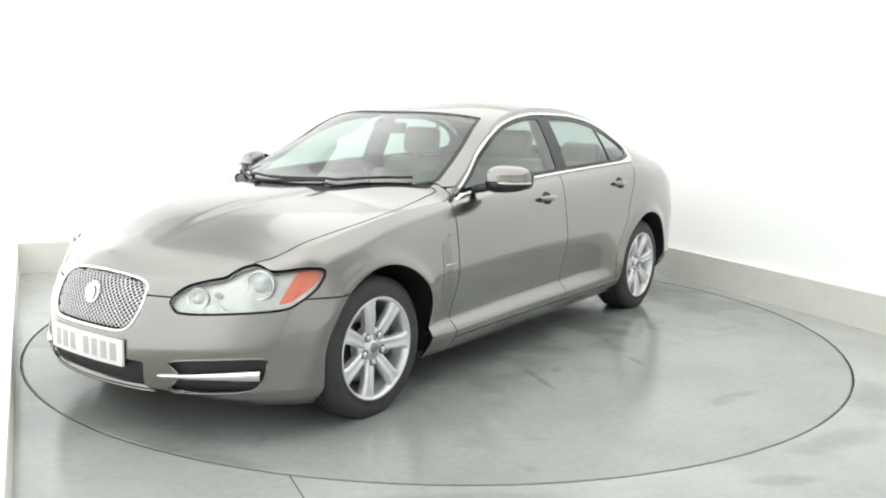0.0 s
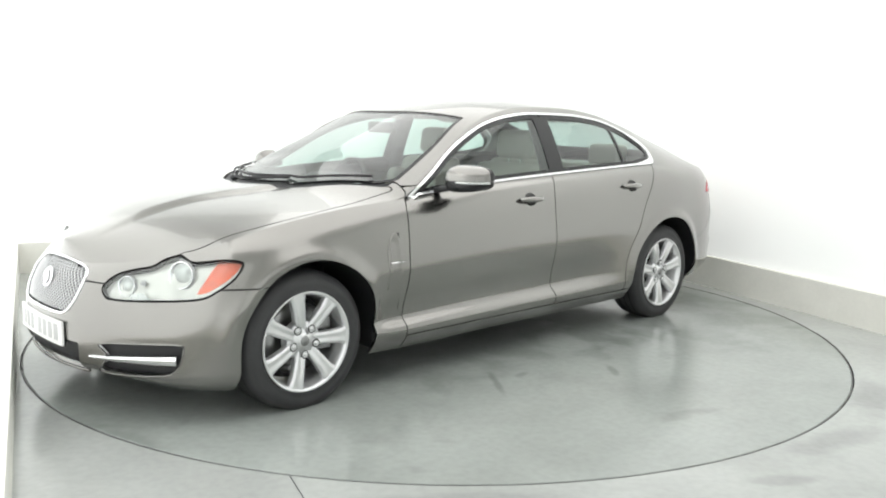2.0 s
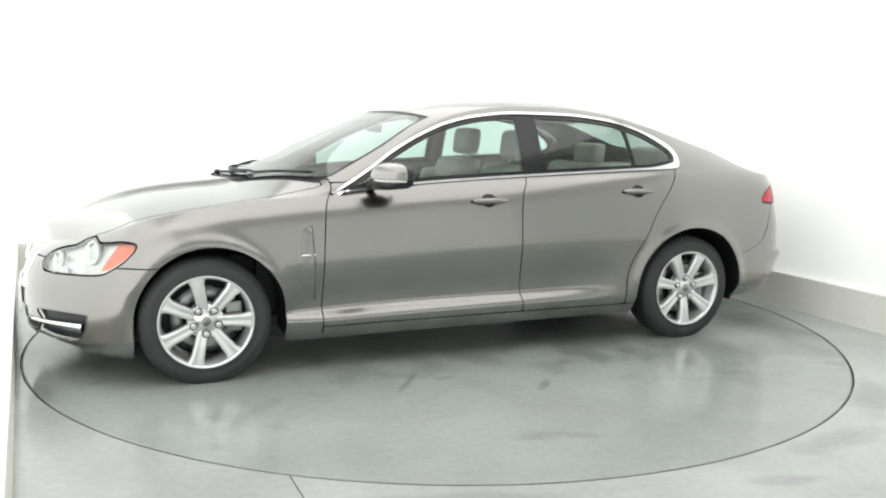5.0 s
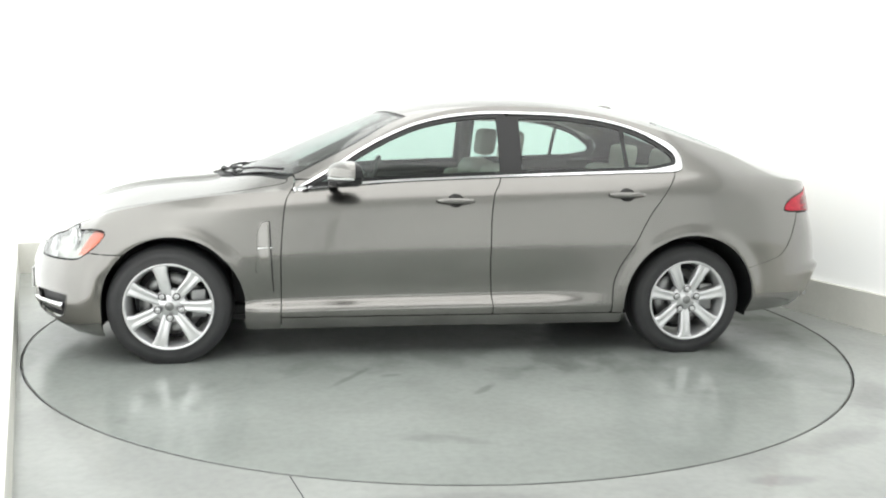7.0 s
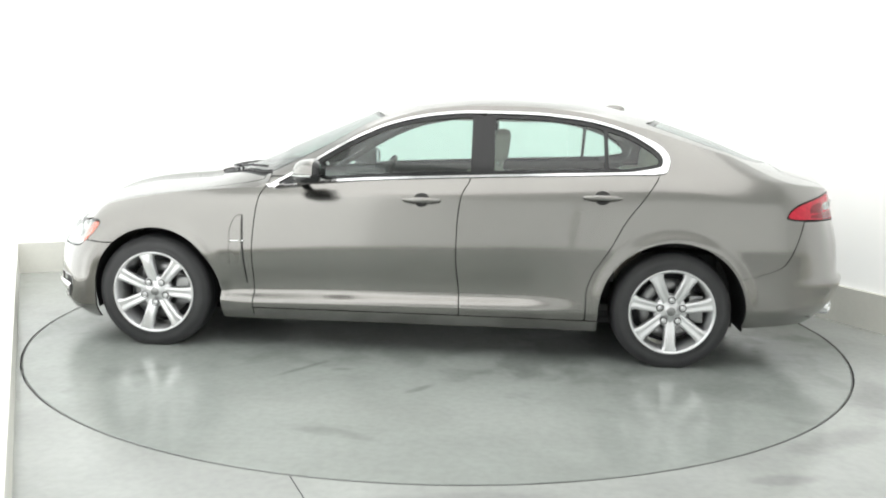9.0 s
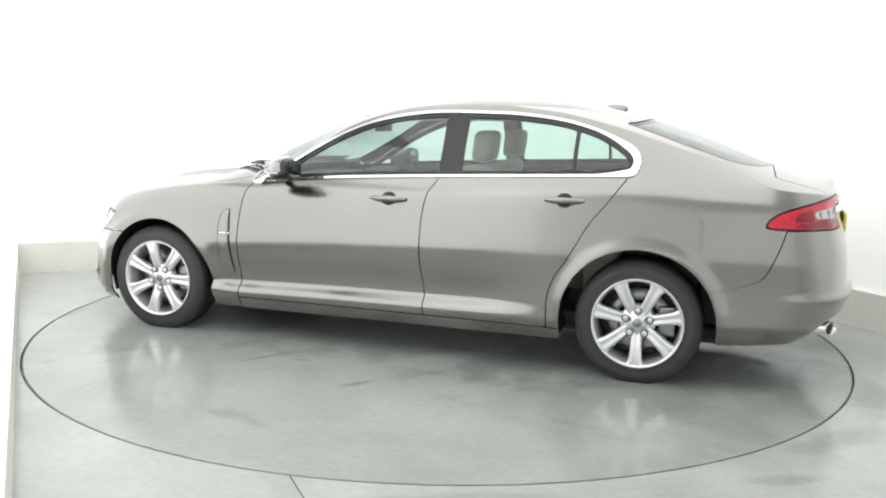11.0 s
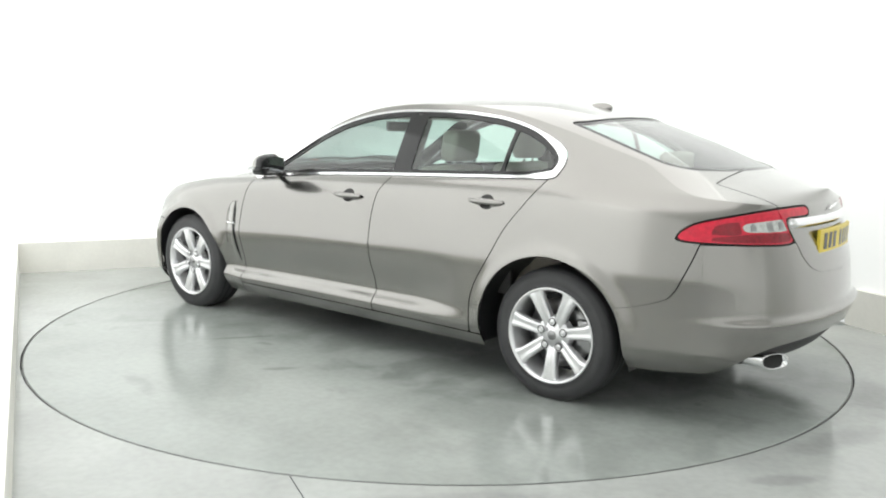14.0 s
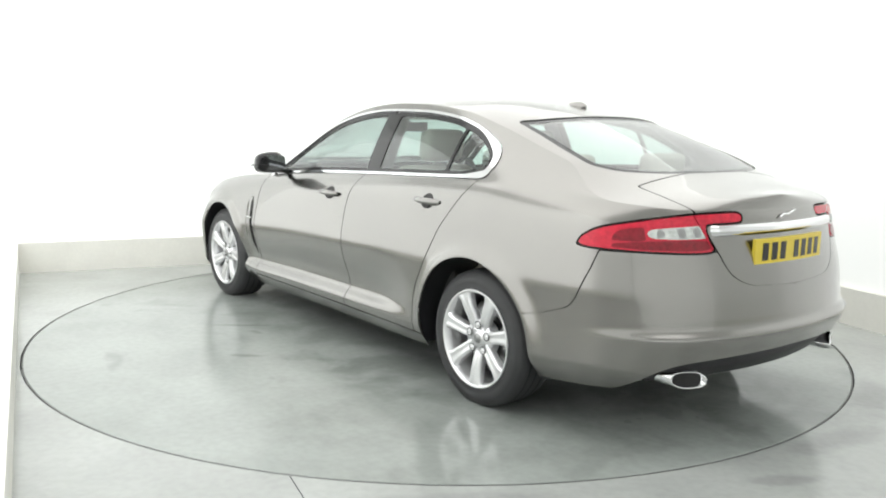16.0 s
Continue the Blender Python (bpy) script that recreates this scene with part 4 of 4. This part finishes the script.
for (hx, hy, hz), phase, nuts in ((HUB_F, 284, 270), (HUB_R, 270, 90)):
    for sgn in (1, -1):
        w = build_wheel(phase + (0 if sgn > 0 else 25), nuts)
        w.matrix_basis = pose(hx, (hy - 0.122) * sgn, hz, 0, 0, 0 if sgn > 0 else 180)


# ---- fittings outside ----
def skin_z(x, y):
    """Height of the upper skin at (x, y)."""
    P = top_grid.reshape(-1, 3)
    d = (P[:, 0] - x) ** 2 + (P[:, 1] - abs(y)) ** 2
    i = np.argsort(d)[:8]
    w = 1 / (d[i] + 3e-5)
    return float((P[i, 2] * w).sum() / w.sum())


def tail_x(y, z):
    """How far the rear skin reaches at (y, z)."""
    P = side_grid[:, -135:].reshape(-1, 3)
    d = (P[:, 1] - abs(y)) ** 2 + (P[:, 2] - z) ** 2
    i = np.argsort(d)[:8]
    w = 1 / (d[i] + 4e-5)
    return float((P[i, 0] * w).sum() / w.sum())


def squashed(bm, fn):
    for v in bm.verts:
        v.co = Vector(fn(*v.co))
    return bm


def ball(seg=24, rings=14):
    bm = bmesh.new()
    bmesh.ops.create_uvsphere(bm, u_segments=seg, v_segments=rings, radius=1)
    return bm


def build_mirrors():
    for sgn in (1, -1):
        mirror_unit = new("door_mirror")
        mirror_unit.parent = car
        tagged(mirror_unit, "body-coloured door mirror with black base")

        def shell(x, y, z):
            # a rounded housing, blunt to the rear and swept to the front
            e = 0.62
            px, py, pz = (math.copysign(abs(c) ** e, c) for c in (x, y, z))
            front = 0.110 if px > 0 else 0.045
            return (0.505 + px * front * (1 - 0.25 * max(0, py)) - 0.035 * py, (0.975 + py * 0.105) * sgn, 1.030 + pz * (0.066 if pz > 0 else 0.066) * (1 - 0.12 * py) - 0.020 * max(0, px) ** 2)
        top = squashed(ball(36, 24), shell)
        cap = top.copy()
        bmesh.ops.bisect_plane(cap, geom=cap.verts[:] + cap.edges[:] + cap.faces[:], plane_co=(0, 0, 1.018), plane_no=(0, 0, 1), clear_inner=True)
        base = top
        bmesh.ops.bisect_plane(base, geom=base.verts[:] + base.edges[:] + base.faces[:], plane_co=(0, 0, 1.014), plane_no=(0, 0, 1), clear_outer=True)
        rim_bm = cap.copy()
        bmesh.ops.bisect_plane(rim_bm, geom=rim_bm.verts[:] + rim_bm.edges[:] + rim_bm.faces[:], plane_co=(0.486, 0, 0), plane_no=(1, 0, 0), clear_outer=True)
        bmesh.ops.bisect_plane(cap, geom=cap.verts[:] + cap.edges[:] + cap.faces[:], plane_co=(0.488, 0, 0), plane_no=(1, 0, 0), clear_inner=True)
        part("mirror_rim", rim_bm, GLOSSBLACK, mirror_unit, "black mirror rim")
        part("mirror_cap", cap, PAINT, mirror_unit, "body-coloured mirror cap")
        part("mirror_base", base, GLOSSBLACK, mirror_unit, "black mirror underside")
        strip = [(0.505 + 0.118 * math.cos(a) * (1 if math.cos(a) > 0 else 0.4), (0.975 + 0.110 * math.sin(a)) * sgn, 1.012) for a in np.linspace(-0.1, 1.75, 14)]
        part("mirror_indicator", tube(strip, 0.006, 8), WHITELENS, mirror_unit, "clear mirror indicator strip")
        v = [(0.455 - 0.012 * c, (0.975 + a * 0.088) * sgn, 1.030 + b * 0.048) for a, b, c in
             [(math.copysign(abs(math.cos(t)) ** 0.5, math.cos(t)), math.copysign(abs(math.sin(t)) ** 0.5, math.sin(t)), 0) for t in np.linspace(0, 2 * math.pi, 28, endpoint=False)]]
        part("mirror_glass", (v, [tuple(range(28))]), MIRRORGLASS, mirror_unit, "mirror glass tinted dark for its reflection")
        arm = [(0.60, 0.795 * sgn, 0.962), (0.575, 0.85 * sgn, 0.972), (0.54, 0.91 * sgn, 0.990), (0.50, 0.96 * sgn, 1.000)]
        part("mirror_arm", tube(arm, 0.024, 10, flat=0.7), BLACK, mirror_unit, "black mirror arm")


def build_wipers():
    for y0, y1, lift in ((-0.62, 0.10, 0.0), (-0.10, 0.60, 0.02)):
        wiper = new("wiper")
        wiper.parent = car
        tagged(wiper, "black windscreen wiper")
        pts, arm = [], []
        for t in np.linspace(0, 1, 15):
            y = y0 + (y1 - y0) * t
            x = 1.225 - 0.9 * y * y - 0.03 - lift * 0.5
            pts.append((x, y, skin_z(x, y) + 0.012))
        part("blade", tube(pts, 0.0075, 6), BLACK, wiper, "black wiper blade")
        for t in np.linspace(0, 1, 9):
            y = y0 - 0.02 + (y1 - y0) * 0.55 * t
            x = 1.265 - 0.9 * y * y - 0.055 * t
            arm.append((x, y, skin_z(x, y) + 0.014 - 0.002 * t))
        part("arm", tube(arm, 0.007, 8), BLACK, wiper, "black wiper arm")
        bm = squashed(ball(14, 8), lambda x, y, z: (arm[0][0] + 0.020 * x, arm[0][1] + 0.022 * y, arm[0][2] - 0.010 + 0.016 * z))
        part("pivot", bm, BLACK, wiper, "black wiper pivot cap")


def curved_plate(reach, sgn, y0, y1, z0, z1, inner, outer, n=16):
    """A thin plate bent to the skin: from y0 to y1, between two offsets from it."""
    vs, fs = [], []
    for y in np.linspace(y0, y1, n + 1):
        for z, d in ((z0, inner), (z0, outer), (z1, outer), (z1, inner)):
            vs.append((reach(y, (z0 + z1) / 2) + sgn * d, y, z))
    for i in range(n):
        for k in range(4):
            fs.append((4 * i + k, 4 * i + (k + 1) % 4, 4 * i + 4 + (k + 1) % 4, 4 * i + 4 + k))
    fs += [(0, 1, 2, 3), (4 * n + 3, 4 * n + 2, 4 * n + 1, 4 * n)]
    return vs, fs


def build_plates():
    # registration characters are plain bars
    def front_reach(y, z):
        return nose_x(y * 0.8, 0.365)

    def rear_reach(y, z):
        return tail_x(y, 0.80)
    for nm, mat, bar, reach, z_c, sgn, label in (("front_plate", WHITE, PLATEGREY, front_reach, 0.362, 1, "white front number plate with grey bars"),
                                                 ("rear_plate", YELLOW, GLOSSBLACK, rear_reach, 0.814, -1, "yellow rear number plate with dark bars")):
        lift = 0.006 if sgn > 0 else 0.010
        plate = part(nm, curved_plate(reach, sgn, -0.26, 0.26, z_c - 0.055, z_c + 0.055, -0.004, lift), mat, car, label, False)
        for y in (-0.205, -0.145, -0.085, -0.025, 0.075, 0.135, 0.195):
            y = -y * sgn
            part("plate_bar", curved_plate(reach, sgn, y - 0.019, y + 0.019, z_c - 0.037, z_c + 0.037, lift - 0.001, lift + 0.0012, 3), bar, plate, "dark character bar", False)


def build_tail_fittings():
    vs, fs = [], []
    ys = np.linspace(-0.472, 0.472, 41)
    for y in ys:
        x = tail_x(y, 0.905)
        if abs(y) > 0.47:
            x += 0.03
        for dz, d in ((-0.024, 0.006), (-0.020, -0.010), (0.0, -0.016), (0.018, -0.012), (0.024, 0.006)):
            vs.append((x + d, y, 0.905 + dz))
    for i in range(40):
        for j in range(4):
            fs.append((i * 5 + j, i * 5 + j + 1, i * 5 + j + 6, i * 5 + j + 5))
    part("boot_trim", (vs, fs), CHROME, car, "broad chrome bar across the boot lid")
    x = tail_x(0.0, 0.955)
    leap = [(-0.055, -0.006), (-0.03, 0.008), (0.0, 0.006), (0.03, 0.014), (0.055, 0.024)]
    part("boot_badge", tube([(x - 0.006, -a, 0.953 + b) for a, b in leap], 0.006, 8, flat=0.8), CHROME, car, "small chrome boot badge")
    for sgn in (1, -1):
        vs, fs = [], []
        n = 28
        for k, (dx, s, inner) in enumerate(((0.16, 1.0, 0), (-0.030, 1.0, 0), (-0.036, 0.95, 0), (-0.030, 0.86, 0), (-0.012, 0.84, 0))):
            for i in range(n):
                a = 2 * math.pi * i / n
                c, q = math.cos(a), math.sin(a)
                yy = math.copysign(abs(c) ** 0.75, c) * 0.072 * s
                zz = math.copysign(abs(q) ** 0.8, q) * 0.036 * s
                vs.append((-2.372 + dx + 0.035 * c, 0.560 * sgn + yy * sgn, 0.307 + zz + 0.006 * c))
        for k in range(4):
            for i in range(n):
                fs.append((k * n + i, k * n + (i + 1) % n, (k + 1) * n + (i + 1) % n, (k + 1) * n + i))
        part("exhaust_tip", (vs, fs), CHROME, car, "oval chrome exhaust tip")
        part("exhaust_bore", ([vs[4 * n + i] for i in range(n)], [tuple(range(n))]), GAP, car, "dark exhaust bore")
    bm = ball(20, 12)
    fin = squashed(bm, lambda x, y, z: (-1.175 + 0.085 * x - 0.02 * max(z, 0), 0.026 * y * (1 - 0.45 * max(z, 0)), skin_z(-1.175, 0) - 0.014 + (0.036 * z if z > 0 else 0.004 * z)))
    part("roof_aerial", fin, PAINT, car, "low body-coloured roof aerial fin")


def build_side_vents():
    for sgn in (1, -1):
        zs_ = np.linspace(0.385, 0.768, 30)
        wedge, slot_face = [], []
        for z in zs_:
            rear = 0.912 + 0.018 * ((z - 0.35) / 0.4)
            lift = min(1.0, (z - 0.385) / 0.10 + 0.15, math.sqrt(max(0.0, (0.768 - z) / 0.05)) + 0.05)
            for dx, d in ((0.070, -0.003), (0.040, 0.004 * lift), (0.012, 0.012 * lift), (0.003, 0.013 * lift), (0.0, 0.010 * lift)):
                wedge.append((rear + dx, (side_y(rear + dx, z) + d) * sgn, z))
            for dx, d in ((0.0, 0.010 * lift), (-0.001, 0.001), (-0.006, 0.0012)):
                slot_face.append((rear + dx, (side_y(rear + dx, z) + d) * sgn, z))
        for nm, pts, k, mat, lab in (("vent_blade", wedge, 5, PAINT, "raised body-coloured vent blade"), ("side_vent", slot_face, 3, GLOSSBLACK, "dark vertical wing vent slot")):
            quads = [(i * k + j, i * k + j + 1, (i + 1) * k + j + 1, (i + 1) * k + j) for i in range(len(zs_) - 1) for j in range(k - 1)]
            part(nm, (pts, quads if sgn < 0 else [tuple(reversed(q)) for q in quads]), mat, car, lab)
        loop_pts = [(1.0 - 0.03 * max(0, (z - 0.68) / 0.08) ** 2, z) for z in np.linspace(0.50, 0.765, 14)] + [(0.945, 0.775), (0.925, 0.770)]
        part("vent_edge", tube([(x, (side_y(x, z) + 0.000) * sgn, z) for x, z in loop_pts], 0.004, 8), PAINT, car, "raised vent edge")
        bar = [(x, (side_y(x, 0.635) + 0.006) * sgn, 0.632 + 0.06 * (0.955 - x) * 0.4) for x in np.linspace(0.912, 0.99, 8)]
        part("vent_badge", tube(bar, 0.0055, 8, flat=0.8), CHROME, car, "small chrome wing badge bar")


# ---- cabin ----
def cushion(x0, x1, y0, y1, z0, z1, round_=0.05, lean=0.0, seg=4):
    bm = box_bm(x0, x1, y0, y1, z0, z1, round_, seg)
    for v in bm.verts:
        v.co.x += lean * (v.co.z - z0)
    return bm


def build_cabin():
    for y in (0.37, -0.37):
        seat = new("front_seat")
        seat.parent = car
        tagged(seat, "cream leather front seat")
        part("seat_cushion", cushion(-0.32, 0.20, y - 0.25, y + 0.25, 0.42, 0.58, 0.06), LEATHER, seat)
        part("backrest", cushion(-0.36, -0.20, y - 0.24, y + 0.24, 0.52, 1.06, 0.06, -0.30), LEATHER, seat)
        for s in (-1, 1):
            part("bolster", cushion(-0.30, -0.13, y + s * 0.21 - 0.05, y + s * 0.21 + 0.05, 0.55, 0.98, 0.045, -0.28), LEATHER, seat)
            part("headrest_post", tube([(-0.475, y + s * 0.05, 1.03), (-0.49, y + s * 0.05, 1.12)], 0.007, 8), CHROME, seat, "steel headrest post")
        part("headrest", cushion(-0.535, -0.425, y - 0.135, y + 0.135, 1.085, 1.265, 0.05, -0.12), LEATHER, seat, "cream leather headrest")
        part("seat_back_panel", cushion(-0.40, -0.355, y - 0.21, y + 0.21, 0.50, 0.98, 0.02, -0.30), DARKTRIM, seat, "dark seat back shell")
    bench = new("rear_seat")
    bench.parent = car
    tagged(bench, "cream leather rear bench seat")
    part("seat_cushion", cushion(-1.28, -0.72, -0.66, 0.66, 0.42, 0.60, 0.06), LEATHER, bench)
    part("backrest", cushion(-1.30, -1.14, -0.66, 0.66, 0.55, 1.03, 0.06, -0.38), LEATHER, bench)
    for y in (-0.36, 0.36):
        part("headrest", cushion(-1.55, -1.43, y - 0.14, y + 0.14, 1.02, 1.17, 0.045, -0.1), LEATHER, bench, "cream leather headrest")
    part("parcel_shelf", box_bm(-1.98, -1.46, -0.62, 0.62, 0.99, 1.015, 0.008), LINER, car, "pale cloth parcel shelf")
    # dashboard
    bm = box_bm(0.40, 1.02, -0.74, 0.74, 0.62, 0.955, 0.07, 4)
    for v in bm.verts:
        if v.co.x > 0.8:
            v.co.y *= 0.92
        v.co.z -= 0.05 * abs(v.co.y) ** 2 + 0.06 * max(0, 0.55 - v.co.x)
    part("dashboard", bm, DARKTRIM, car, "dark grained dashboard")
    bm = squashed(ball(20, 10), lambda x, y, z: (0.46 + 0.14 * x, -0.37 + 0.19 * y, 0.93 + 0.055 * z))
    part("instrument_hood", bm, DARKTRIM, car, "dark instrument hood")
    part("console", box_bm(-0.35, 0.55, -0.10, 0.10, 0.30, 0.60, 0.03), DARKTRIM, car, "dark centre console")
    part("cabin_floor", box_bm(-1.3, 1.0, -0.72, 0.72, 0.27, 0.31, 0.01), DARKTRIM, car, "dark carpet")
    wheel = new("steering_wheel")
    wheel.parent = car
    tagged(wheel, "dark leather steering wheel")
    ring = [(0.0, 0.185 * math.cos(a), 0.185 * math.sin(a)) for a in np.linspace(0, 2 * math.pi, 40, endpoint=False)]
    part("rim", tube(ring, 0.016, 8, True), DARKTRIM, wheel, "dark leather wheel rim")
    part("hub", squashed(ball(18, 10), lambda x, y, z: (0.03 * x, 0.075 * y, 0.065 * z)), DARKTRIM, wheel, "dark wheel hub")
    for a in (0.15, math.pi - 0.15, -math.pi / 2):
        part("spoke", tube([(0, 0.05 * math.cos(a), 0.05 * math.sin(a)), (0, 0.18 * math.cos(a), 0.18 * math.sin(a))], 0.016, 8, flat=0.5), ALLOY, wheel, "silver wheel spoke")
    wheel.matrix_basis = pose(0.32, -0.37, 0.885, 0, -24, 0)
    liner = grid_mesh(top_grid)
    liner, _ = cut(liner, lambda x, y, z: np.maximum(np.maximum(1.335 - z, x - 0.25), -1.38 - x))
    panel("headliner", both(sunk(liner, 0.03)), LINER, car, "pale cloth headliner", 0.0)
    part("rear_view_mirror", cushion(0.30, 0.33, -0.12, 0.12, 1.235, 1.30, 0.012), BLACK, car, "black rear-view mirror")
    for sgn in (1, -1):
        part("door_card", box_bm(-1.15, 0.80, min(0.765 * sgn, 0.79 * sgn), max(0.765 * sgn, 0.79 * sgn), 0.45, 0.935, 0.01), DARKTRIM, car, "dark door card")
        part("belt_pillar", tube([(-0.40, 0.745 * sgn, 0.95), (-0.40, 0.66 * sgn, 1.17), (-0.40, 0.575 * sgn, 1.355)], 0.040, 10, flat=1.2), DARKTRIM, car, "dark inner door pillar")
        part("door_card_top", tube([(0.78, 0.765 * sgn, 0.915), (0.3, 0.765 * sgn, 0.955), (-0.4, 0.765 * sgn, 0.985), (-1.2, 0.765 * sgn, 1.02)], 0.028, 10), DARKTRIM, car, "dark door top rail")


# Tint darkened to stand for the dark grey reflection in the door mirrors.
MIRRORGLASS = material("mirror_glass", (0.30, 0.31, 0.32), 0.03, metal=1.0)
PLATEGREY = material("plate_grey", (0.50, 0.50, 0.50), 0.5, vary=0.05)
build_mirrors()
build_wipers()
build_plates()
build_tail_fittings()
build_side_vents()
build_cabin()


# ---- marks on the floor ----
def blob(cx, cy, rx, ry, turn, seed, n=40, rough=0.22):
    rnd = random.Random(seed)
    k = [(rnd.uniform(0, 6.28), rnd.uniform(0.4, 1.0) * rough / (m + 1)) for m in range(5)]
    pts = []
    for i in range(n):
        a = 2 * math.pi * i / n
        r = 1 + sum(w * math.sin((m + 2) * a + p) for m, (p, w) in enumerate(k))
        x, y = rx * r * math.cos(a), ry * r * math.sin(a)
        pts.append((cx + x * math.cos(turn) - y * math.sin(turn), cy + x * math.sin(turn) + y * math.cos(turn)))
    return pts


def flat_sheet(rings, z):
    vs, fs = [], []
    for ring in rings:
        fs.append(tuple(range(len(vs), len(vs) + len(ring))))
        vs += [(x, y, z) for x, y in ring]
    return vs, fs


WATER = material("water_drop", (0.30, 0.32, 0.30), 0.03, bump=0.3, scale=25)
ox, oy = 0.1217, -0.0769
rnd = random.Random(5)
drops = [blob(-1.95 + ox + rnd.gauss(0, 0.14), 0.2 + oy + rnd.gauss(0, 0.12), r, r * rnd.uniform(0.5, 1), rnd.uniform(0, 3), i, 14)
         for i, r in enumerate(rnd.uniform(0.006, 0.03) for _ in range(46))]
tagged(part("water_splash", flat_sheet(drops, 0.0022), WATER, turntable, "scattered water drops", False), kind="stuff")

def motions():
    """The turntable carries the car round once its motor has run up."""
    offset = Matrix.Translation((0.1217, -0.0769, 0))
    walk(turntable, [(t, pose(0, 0, 0, 0, 0, a)) for t, a in TURN])
    walk(car, [(t, pose(0, 0, 0, 0, 0, a) @ offset) for t, a in TURN])


motions()
